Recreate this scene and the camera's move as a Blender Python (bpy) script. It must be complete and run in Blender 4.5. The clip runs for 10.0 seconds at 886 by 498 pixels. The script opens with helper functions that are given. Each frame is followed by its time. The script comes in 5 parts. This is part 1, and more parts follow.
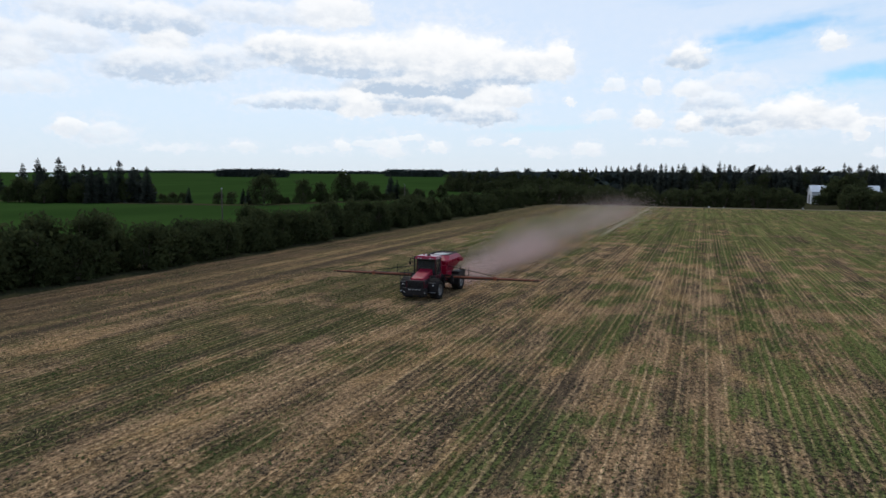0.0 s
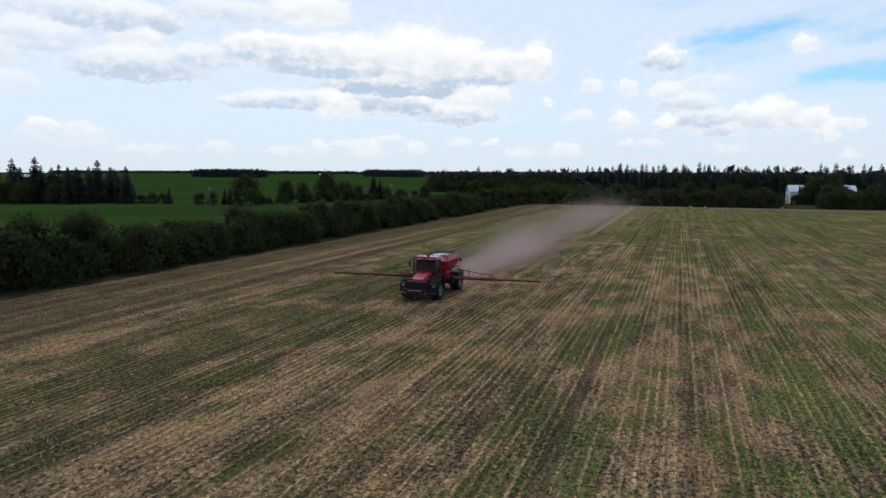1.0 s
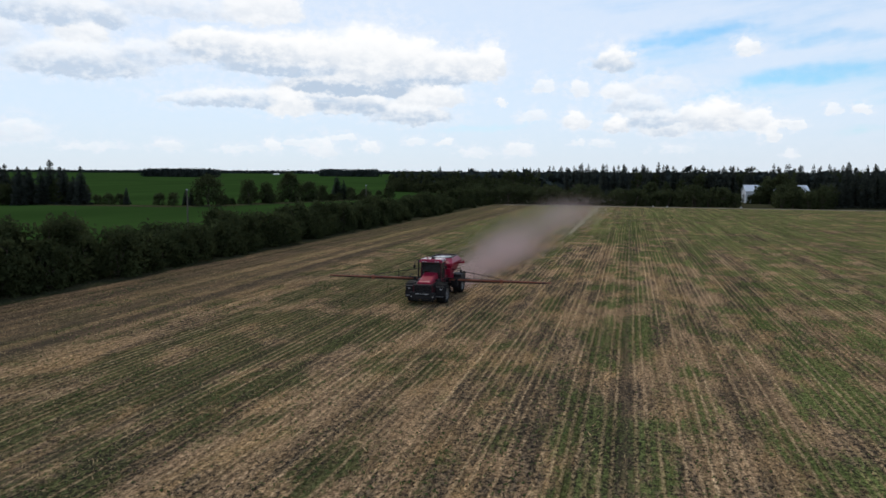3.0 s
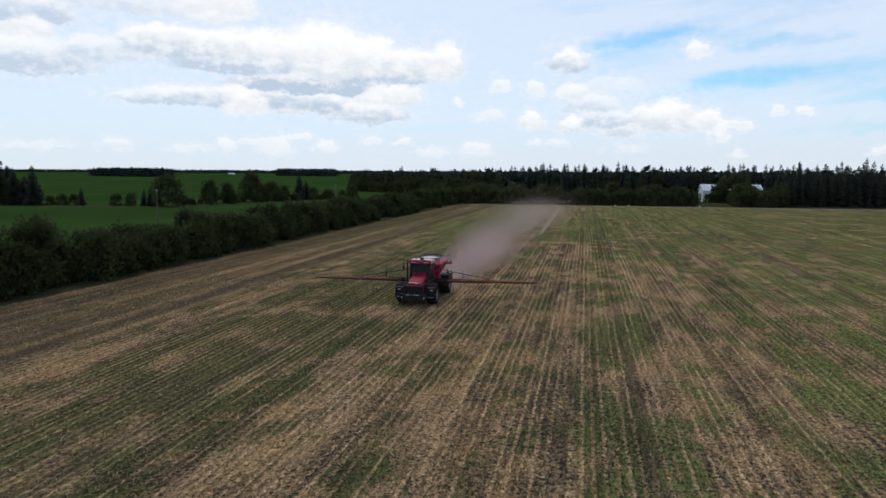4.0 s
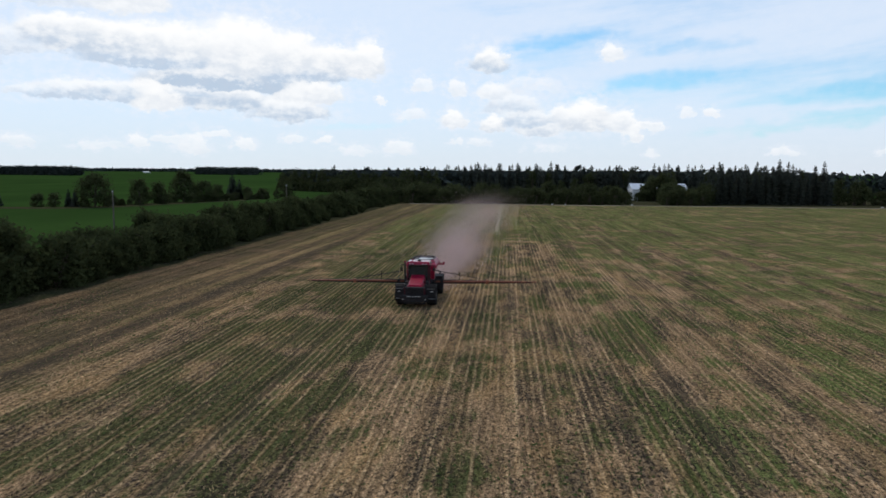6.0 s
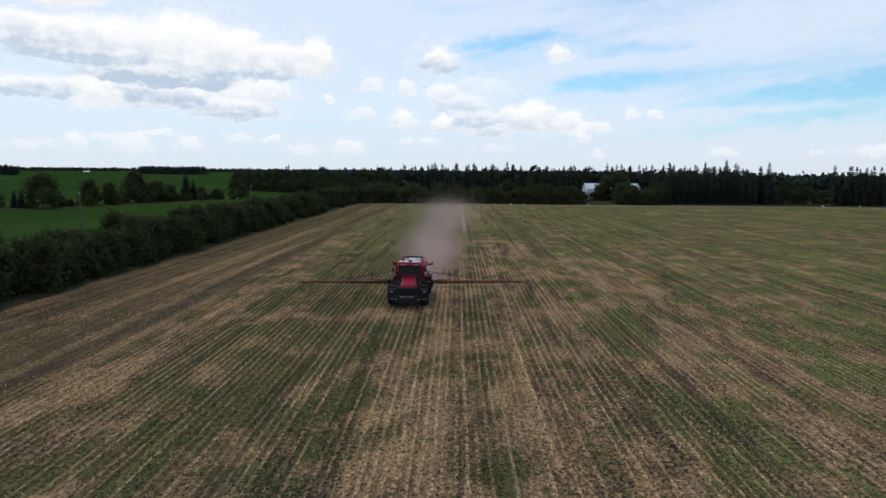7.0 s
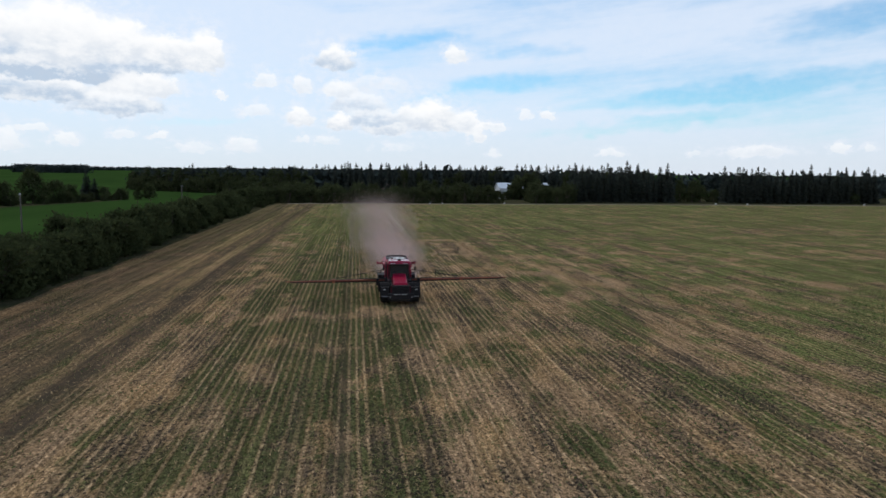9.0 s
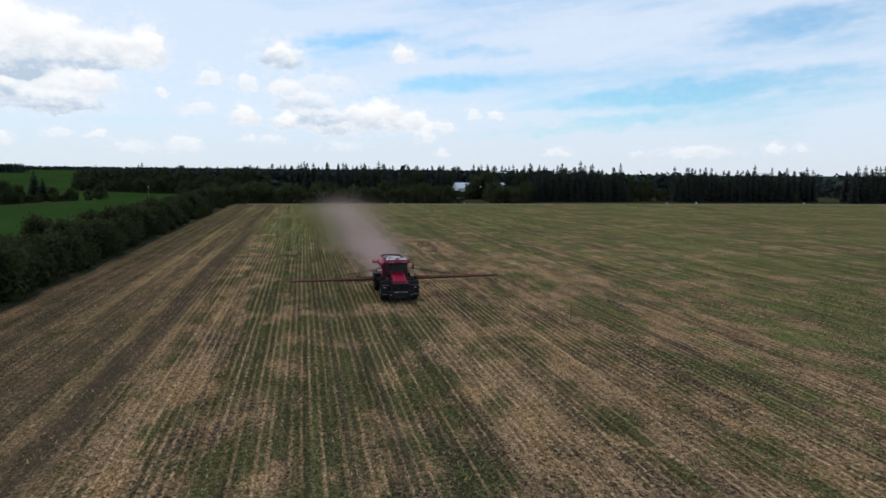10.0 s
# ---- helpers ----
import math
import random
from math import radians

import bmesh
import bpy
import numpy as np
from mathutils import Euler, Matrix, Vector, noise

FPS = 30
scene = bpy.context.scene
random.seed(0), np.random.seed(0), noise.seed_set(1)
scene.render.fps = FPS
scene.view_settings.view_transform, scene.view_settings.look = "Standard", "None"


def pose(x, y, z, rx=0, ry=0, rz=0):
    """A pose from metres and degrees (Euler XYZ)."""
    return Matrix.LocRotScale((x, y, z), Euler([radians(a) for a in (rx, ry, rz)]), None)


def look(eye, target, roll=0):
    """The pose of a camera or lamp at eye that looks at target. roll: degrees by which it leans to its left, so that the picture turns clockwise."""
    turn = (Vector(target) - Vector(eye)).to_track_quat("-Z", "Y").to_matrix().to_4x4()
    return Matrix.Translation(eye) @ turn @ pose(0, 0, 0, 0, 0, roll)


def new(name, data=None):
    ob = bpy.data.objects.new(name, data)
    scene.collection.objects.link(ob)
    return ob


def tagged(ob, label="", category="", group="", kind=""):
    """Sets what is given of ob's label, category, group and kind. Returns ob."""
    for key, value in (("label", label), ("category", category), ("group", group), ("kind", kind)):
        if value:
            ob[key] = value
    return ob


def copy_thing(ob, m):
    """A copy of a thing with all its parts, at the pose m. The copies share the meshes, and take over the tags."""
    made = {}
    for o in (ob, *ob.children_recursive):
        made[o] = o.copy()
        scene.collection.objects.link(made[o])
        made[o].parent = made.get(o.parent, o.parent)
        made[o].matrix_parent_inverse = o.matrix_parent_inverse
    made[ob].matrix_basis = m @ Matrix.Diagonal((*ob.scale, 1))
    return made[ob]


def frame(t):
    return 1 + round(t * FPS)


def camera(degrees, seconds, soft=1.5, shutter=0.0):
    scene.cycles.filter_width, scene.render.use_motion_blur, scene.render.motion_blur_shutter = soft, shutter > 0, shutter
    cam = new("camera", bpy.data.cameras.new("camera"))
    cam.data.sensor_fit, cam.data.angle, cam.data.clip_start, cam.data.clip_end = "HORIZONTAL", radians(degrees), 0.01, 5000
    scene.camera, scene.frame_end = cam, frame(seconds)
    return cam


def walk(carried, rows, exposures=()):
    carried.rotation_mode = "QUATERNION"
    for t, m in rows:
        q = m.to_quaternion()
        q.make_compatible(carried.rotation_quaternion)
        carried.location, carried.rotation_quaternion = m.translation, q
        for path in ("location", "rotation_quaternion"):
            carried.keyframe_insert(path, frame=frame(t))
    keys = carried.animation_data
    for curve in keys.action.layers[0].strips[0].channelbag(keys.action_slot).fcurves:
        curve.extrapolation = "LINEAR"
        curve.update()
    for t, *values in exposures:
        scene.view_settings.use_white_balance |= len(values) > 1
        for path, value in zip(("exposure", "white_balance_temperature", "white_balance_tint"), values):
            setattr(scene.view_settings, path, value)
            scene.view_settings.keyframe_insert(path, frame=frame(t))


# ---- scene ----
# ---------------------------------------------------------------- camera
cam = camera(66.3, 10.0, soft=1.6)
# t, x, y, z, yaw, pitch, roll: metres and degrees; the spreader's front stands at the origin and faces -y
ROWS = [
    (0.0, 23.35, -55.91, 11.06, 20.93, -6.18, -0.29),
    (0.5, 22.37, -55.98, 11.03, 20.18, -6.17, -0.27),
    (1.0, 21.38, -56.07, 11.03, 19.15, -6.16, -0.28),
    (1.5, 20.36, -56.19, 11.06, 18.15, -6.16, -0.27),
    (2.0, 19.26, -56.34, 11.09, 17.44, -6.17, -0.29),
    (3.5, 15.52, -56.94, 11.22, 13.67, -6.18, -0.29),
    (4.0, 14.10, -57.20, 11.25, 11.78, -6.20, -0.29),
    (4.5, 12.60, -57.49, 11.30, 10.60, -6.22, -0.30),
    (5.0, 11.02, -57.81, 11.36, 9.27, -6.23, -0.32),
    (5.5, 9.38, -58.17, 11.43, 7.41, -6.26, -0.33),
    (7.0, 4.09, -59.47, 11.62, 1.16, -6.28, -0.37),
    (7.5, 2.27, -59.98, 11.69, -0.84, -6.28, -0.41),
    (8.0, 0.22, -60.54, 11.75, -3.00, -6.29, -0.44),
    (8.5, -1.92, -61.13, 11.80, -5.17, -6.30, -0.46),
    (9.0, -4.16, -61.77, 11.85, -7.34, -6.31, -0.47),
    (9.5, -6.51, -62.46, 11.91, -9.50, -6.31, -0.49),
    (10.0, -8.96, -63.19, 11.96, -11.62, -6.30, -0.48),
]
walk(cam, [(t, pose(x, y, z, 90 + pitch, roll, yaw)) for t, x, y, z, yaw, pitch, roll in ROWS])

# ---------------------------------------------------------------- light
SUN_AZ, SUN_EL = -35.0, 56.0      # degrees from +y towards +x, and up
sun = new("sun", bpy.data.lights.new("sun", "SUN"))
sun.data.energy, sun.data.angle, sun.data.color = 1.25, radians(14), (1.0, 0.90, 0.76)
_a, _e = radians(SUN_AZ), radians(SUN_EL)
sun.matrix_world = look((0, 0, 60), Vector((0, 0, 60)) - Vector((math.sin(_a) * math.cos(_e), math.cos(_a) * math.cos(_e), math.sin(_e))))
scene.view_settings.exposure = 0.0

# cumulus heads: azimuth, elevation of the base, half width, height (degrees), greyness of the base, density
MAIN = [(-34.0, 9.5, 3.1, 1.7, 0.75, 0.95), (-29.9, 9.3, 3.7, 1.9, 0.7, 1), (-26.7, 8.8, 3.7, 2.4, 0.6, 1), (-21.6, 8.3, 4.0, 3.6, 0.45, 1), (-17.9, 8.4, 2.8, 2.6, 0.5, 1), (-14.4, 8.5, 2.5, 1.7, 0.5, 1),
        (-11.7, 8.5, 1.5, 2.1, 0.4, 1), (-23.0, 7.0, 5.6, 1.4, 1.5, 0.95), (-27.7, 8.3, 5.1, 1.3, 1.2, 0.8), (-17.4, 7.7, 4.2, 1.2, 1.1, 0.85)]
LOWER = [(-27.9, 5.5, 2.1, 1.8, 0.3, 1), (-32.3, 5.7, 4.1, 1.1, 1.1, 0.75), (-23.0, 5.5, 3.3, 1.3, 1.0, 0.9), (-16.5, 6.1, 2.8, 1.4, 0.35, 0.95), (-17.9, 4.8, 3.0, 1.3, 0.9, 0.85), (-24.9, 6.1, 2.8, 0.8, 0.9, 0.8),
         (-35.8, 5.8, 2.2, 0.5, 0.8, 0.5)]
HIGH = [(-42.8, 9.9, 1.7, 1.4, 0.35, 0.9), (-42.9, 7.7, 4.5, 1.8, 1.0, 0.75), (-44.3, 11.1, 4.8, 1.6, 1.0, 0.75), (-29.9, 12.5, 3.0, 1.8, 0.3, 0.9), (-52.8, 8.2, 2.1, 1.8, 0.5, 0.7), (-49.6, 9.4, 2.9, 1.7, 0.6, 0.6),
        (-38.3, 8.7, 3.0, 1.3, 0.9, 0.6), (-36.5, 12.2, 3.9, 1.2, 0.6, 0.55), (-54.7, 9.4, 2.6, 1.5, 0.8, 0.6), (-48.1, 11.6, 3.4, 1.5, 0.6, 0.6), (-52.2, 6.2, 2.8, 1.2, 0.4, 0.4)]
RIGHT = [(-1.6, 8.8, 1.63, 1.38, 0.75, 0.95), (8.4, 9.4, 0.86, 0.95, 0.3, 0.85), (-7.1, 7.0, 0.95, 0.86, 0.3, 0.6), (-4.3, 6.8, 0.77, 0.86, 0.3, 0.65), (-1.1, 6.5, 1.46, 0.95, 0.35, 0.75), (0.4, 5.4, 2.24, 1.2, 0.8, 0.6),
         (-4.4, 4.3, 1.12, 0.95, 0.4, 0.9), (-10.5, 5.9, 0.34, 0.52, 0.2, 0.7), (-7.8, 4.8, 0.95, 0.69, 0.3, 0.5), (-1.2, 3.9, 1.03, 0.95, 0.5, 0.95), (2.6, 3.6, 1.89, 0.86, 0.7, 0.85)]
RIGHT_LOW = [(6.4, 4.2, 2.1, 1.8, 0.5, 1), (9.2, 3.9, 1.2, 1.3, 0.4, 0.9), (10.2, 3.3, 0.7, 1.1, 0.3, 0.9), (1.8, 4.3, 2.2, 1.1, 1.0, 0.7), (4.9, 4.5, 1.5, 1.1, 0.4, 0.9), (11.4, 3.7, 0.9, 0.5, 0.3, 0.7),
             (15.8, 4.7, 0.6, 0.5, 0.2, 0.7), (14.0, 4.7, 0.5, 0.5, 0.2, 0.5), (1.9, 7.0, 2.3, 0.8, 0.3, 0.3)]
HORIZON = [(-49.4, 3.1, 0.91, 0.84, 0.3, 0.8), (-47.2, 2.7, 1.75, 1.14, 0.5, 0.45), (-29.3, 2.1, 0.61, 0.84, 0.2, 0.7), (-25.4, 2.0, 1.06, 1.06, 0.3, 0.65), (-23.7, 3.0, 1.06, 0.46, 0.2, 0.6), (-21.5, 2.2, 0.68, 0.61, 0.2, 0.7),
           (-15.2, 2.6, 0.46, 0.46, 0.2, 0.7), (-17.6, 2.7, 0.68, 0.46, 0.2, 0.5), (-37.2, 2.1, 1.06, 0.53, 0.3, 0.5), (-9.0, 2.0, 1.06, 0.76, 0.3, 0.6), (-4.2, 2.7, 0.38, 0.38, 0.2, 0.5), (-26.8, 2.5, 1.67, 0.46, 0.2, 0.5),
           (-31.9, 1.9, 1.37, 0.46, 0.2, 0.35)]
SKYLINE = [(32.0, 1.7, 2.05, 0.53, 0.3, 0.55), (37.5, 2.0, 0.53, 0.46, 0.2, 0.7), (21.3, 1.7, 0.91, 0.38, 0.2, 0.55), (27.7, 1.7, 0.53, 0.38, 0.2, 0.45), (11.5, 1.6, 0.53, 0.46, 0.2, 0.5), (-2.4, 2.6, 0.84, 0.38, 0.3, 0.45),
           (39.3, 1.9, 0.38, 0.38, 0.2, 0.5), (-42.7, 2.0, 1.9, 0.38, 0.2, 0.3), (-12.7, 1.9, 1.37, 0.46, 0.2, 0.4), (3.4, 2.1, 1.44, 0.46, 0.2, 0.25)]
# gaps in the high veil: azimuth, elevation, half width, half height
GAPS = [(31.0, 6.5, 11.0, 0.7), (14.5, 9.9, 4.0, 0.6), (38.0, 11.2, 6.0, 1.1), (4.0, 10.8, 4.0, 0.6), (-12.0, 4.0, 6.0, 0.5), (12.0, 7.4, 4.0, 0.7), (22.0, 4.0, 9.0, 0.6)]


class Nodes:
    """Short hand for building a node tree."""
    def __init__(self, tree):
        self.tree = tree
        tree.nodes.clear()

    def add(self, kind, inputs=None, **settings):
        node = self.tree.nodes.new(kind)
        for key, value in settings.items():
            setattr(node, key, value)
        for key, value in (inputs or {}).items():
            self.put(node.inputs[key], value)
        return node

    def put(self, socket, value):
        if isinstance(value, bpy.types.NodeSocket):
            self.tree.links.new(value, socket)
        else:
            socket.default_value = value

    def math(self, op, a, b=0.0, c=0.0, clamp=False):
        n = self.add("ShaderNodeMath", {0: a, 1: b, 2: c}, operation=op, use_clamp=clamp)
        return n.outputs[0]

    def vec(self, op, a, b=(0, 0, 0), c=(0, 0, 0)):
        n = self.add("ShaderNodeVectorMath", {0: a, 1: b, 2: c}, operation=op)
        return n.outputs["Value" if op in ("LENGTH", "DOT_PRODUCT") else "Vector"]

    def noise(self, vector, scale, detail=3.0, rough=0.55):
        return self.add("ShaderNodeTexNoise", {"Vector": vector, "Scale": scale, "Detail": detail, "Roughness": rough}).outputs["Fac"]

    def map(self, value, a, b, c=0.0, d=1.0):
        n = self.add("ShaderNodeMapRange", {0: value, 1: a, 2: b, 3: c, 4: d}, interpolation_type="SMOOTHSTEP")
        return n.outputs[0]

    def mix(self, fac, a, b):
        n = self.add("ShaderNodeMix", {0: fac, 6: a, 7: b}, data_type="RGBA")
        return n.outputs[2]


def rgb(*c):
    return (*c, 1.0)


def build_sky():
    world = bpy.data.worlds.new("sky")
    scene.world = world
    world.use_nodes = True
    n = Nodes(world.node_tree)
    sky = n.add("ShaderNodeTexSky", sky_type="NISHITA", sun_disc=False, sun_elevation=radians(SUN_EL), sun_rotation=radians(SUN_AZ), air_density=1.0, dust_density=0.4, ozone_density=2.0)
    way = n.add("ShaderNodeTexCoord").outputs["Generated"]
    xyz = n.add("ShaderNodeSeparateXYZ", {0: way}).outputs
    az = n.math("MULTIPLY", n.math("ARCTAN2", xyz[0], xyz[1]), 57.2958)
    el = n.math("MULTIPLY", n.math("ARCSINE", xyz[2]), 57.2958)
    flat = n.add("ShaderNodeCombineXYZ", {0: az, 1: el, 2: 0.0}).outputs[0]
    # billows bend the outlines of the clouds, small curls fray them
    big = n.add("ShaderNodeTexNoise", {"Vector": n.vec("MULTIPLY", flat, (0.45, 0.75, 1.0)), "Scale": 1.0, "Detail": 2.0, "Roughness": 0.5}).outputs["Color"]
    curl = n.add("ShaderNodeTexNoise", {"Vector": n.vec("MULTIPLY", flat, (1.25, 1.7, 1.0)), "Scale": 1.0, "Detail": 5.0, "Roughness": 0.58})
    curl_way, curl = curl.outputs["Color"], curl.outputs["Fac"]
    warp = n.vec("MULTIPLY_ADD", n.vec("SUBTRACT", big, (0.5, 0.5, 0.5)), (1.6, 0.8, 0.0), flat)
    warp = n.vec("MULTIPLY_ADD", n.vec("SUBTRACT", curl_way, (0.5, 0.5, 0.5)), (1.5, 1.0, 0.0), warp)
    total = (0.0, 0.0, 0.0)      # nearness, nearness by density, nearness by greyness
    here = warp
    for a, e, w, h, g, o in MAIN + LOWER + HIGH + RIGHT + RIGHT_LOW + HORIZON + SKYLINE:
        q = n.vec("MULTIPLY_ADD", here, (1 / w, 1 / h, 0.0), (-a / w, -e / h, 0.0))
        # rounded above, cut off flat below
        d = n.vec("LENGTH", n.vec("MAXIMUM", q, n.vec("MULTIPLY", q, (-1.0, -2.4, 0.0))))
        v = n.add("ShaderNodeSeparateXYZ", {0: q}).outputs[1]
        k = n.math("POWER", n.math("MULTIPLY_ADD", d, -1 / 2.4, 1.0, clamp=True), 12.0)
        share = n.add("ShaderNodeCombineXYZ", {0: 1.0, 1: o, 2: n.map(v, 0.85, -0.15, 0.0, g)}).outputs[0]
        k = n.add("ShaderNodeCombineXYZ", {0: k, 1: k, 2: k}).outputs[0]
        total = n.vec("MULTIPLY_ADD", k, share, total)
        here = n.vec("MULTIPLY_ADD", total, (1e-9, 1e-9, 1e-9), warp)       # keeps the heads in one chain, which is lighter to evaluate
    total = n.add("ShaderNodeSeparateXYZ", {0: total}).outputs
    weight = n.math("MAXIMUM", total[0], 1e-9)
    full, grey = n.math("DIVIDE", total[1], weight), n.math("DIVIDE", total[2], weight)
    near = n.math("MULTIPLY_ADD", n.math("POWER", weight, 1 / 12.0), -2.4, 2.4)
    dense = n.map(n.math("ADD", near, n.math("MULTIPLY", n.math("SUBTRACT", curl, 0.5), 0.5)), 1.22, 0.86)
    wisp = n.math("MULTIPLY", n.map(near, 2.3, 0.95), n.map(curl, 0.36, 0.66, 0.05, 0.6))
    lump = n.noise(n.vec("MULTIPLY", flat, (0.6, 1.1, 1.0)), 1.0, 4.0, 0.55)
    shade = n.math("MULTIPLY", grey, n.map(n.math("ADD", n.math("MULTIPLY", lump, 0.6), n.math("MULTIPLY", curl, 0.4)), 0.34, 0.62, 0.35, 1.25), clamp=True)
    dense = n.math("MULTIPLY", dense, n.map(shade, 0.2, 1.0, 1.0, 0.86))          # bases thin out into the haze
    # thin high veil in streaks that climb to one side, torn open in places
    tilt = n.add("ShaderNodeCombineXYZ", {0: az, 1: n.math("MULTIPLY_ADD", az, -0.09, el), 2: 3.0}).outputs[0]
    veil = n.noise(n.vec("MULTIPLY", tilt, (0.05, 0.28, 1.0)), 1.0, 5.0, 0.58)
    gap = None
    frayed = n.vec("MULTIPLY_ADD", n.vec("SUBTRACT", big, (0.5, 0.5, 0.5)), (7.0, 1.8, 0.0), tilt)
    for a, e, w, h in GAPS:
        d = n.vec("LENGTH", n.vec("MULTIPLY_ADD", frayed, (1 / w, 1 / h, 0.0), (-a / w, -(e - 0.09 * a) / h, 0.0)))
        gap = d if gap is None else n.math("SMOOTH_MIN", gap, d, 0.3)
    torn = n.map(gap, 1.7, 0.2, 0.0, 0.24)
    side = n.map(az, -50.0, 45.0, 0.34, 0.10)
    low = n.map(el, 6.0, 0.0, 0.0, 0.26)
    thin = n.math("SUBTRACT", n.math("ADD", n.math("ADD", veil, side), low), torn)
    thin = n.map(thin, 0.30, 0.74, 0.22, 1.0)
    thin = n.math("MULTIPLY", thin, n.map(el, 16.0, 50.0, 1.0, 0.25))
    blue = n.vec("MULTIPLY", sky.outputs[0], (0.062, 0.116, 0.136))
    pale = n.mix(n.map(el, 6.0, 0.5), rgb(0.760, 0.845, 0.985), rgb(0.755, 0.795, 0.91))
    col = n.mix(n.math("MULTIPLY", thin, 0.86), blue, pale)
    cloud = n.mix(shade, rgb(1.02, 1.02, 1.02), rgb(0.46, 0.565, 0.705))
    col = n.mix(wisp, col, rgb(0.86, 0.90, 0.98))
    col = n.mix(n.math("MULTIPLY", n.math("MULTIPLY", dense, full), n.map(el, 1.6, 4.0, 0.75, 0.96)), col, cloud)
    back = n.add("ShaderNodeBackground", {"Color": col, "Strength": 1.0})
    n.add("ShaderNodeOutputWorld", {"Surface": back.outputs[0]})


build_sky()

# ---------------------------------------------------------------- materials


def surface(name, colours, scale=3.0, rough=0.7, metal=0.0, bump=0.15, stretch=(1, 1, 1), fine=40.0, island=0.0, coat=0.0, thin=0.0, spec=0.5):
    """A surface of two or three colours mixed at two scales of noise, with relief; island: brightness spread from leaf to leaf."""
    m = bpy.data.materials.new(name)
    m.use_nodes = True
    n = Nodes(m.node_tree)
    p = n.vec("MULTIPLY", n.add("ShaderNodeTexCoord").outputs["Object"], stretch)
    a, b = n.noise(p, scale, 4.0), n.noise(p, fine, 3.0)
    col = n.mix(n.map(a, 0.35, 0.68), rgb(*colours[0]), rgb(*colours[1]))
    if len(colours) > 2:
        col = n.mix(n.map(b, 0.52, 0.72), col, rgb(*colours[2]))
    if island:
        geo = n.add("ShaderNodeNewGeometry").outputs["Random Per Island"]
        obj = n.add("ShaderNodeObjectInfo").outputs["Random"]
        k = n.math("ADD", n.math("MULTIPLY_ADD", geo, 1.2 * island, 1.0 - 0.6 * island), n.math("MULTIPLY_ADD", obj, 0.5 * island, -0.25 * island))
        col = n.vec("SCALE", col)
        col.node.inputs["Scale"].default_value = 1.0
        n.put(col.node.inputs["Scale"], k)
    h = n.add("ShaderNodeBump", {"Height": n.math("ADD", a, n.math("MULTIPLY", b, 0.4)), "Strength": bump, "Distance": 0.05})
    bs = n.add("ShaderNodeBsdfPrincipled", {"Base Color": col, "Metallic": metal, "Normal": h.outputs[0], "Coat Weight": coat, "Specular IOR Level": spec if rough < 0.7 else 0.0,
                                             "Roughness": n.map(b, 0.2, 0.8, max(0.02, rough - 0.1), min(1.0, rough + 0.1))})
    shader = bs.outputs[0]
    if thin:
        tr = n.add("ShaderNodeBsdfTranslucent", {"Color": col})
        shader = n.add("ShaderNodeMixShader", {0: thin, 1: shader, 2: tr.outputs[0]}).outputs[0]
    n.add("ShaderNodeOutputMaterial", {"Surface": shader})
    return m


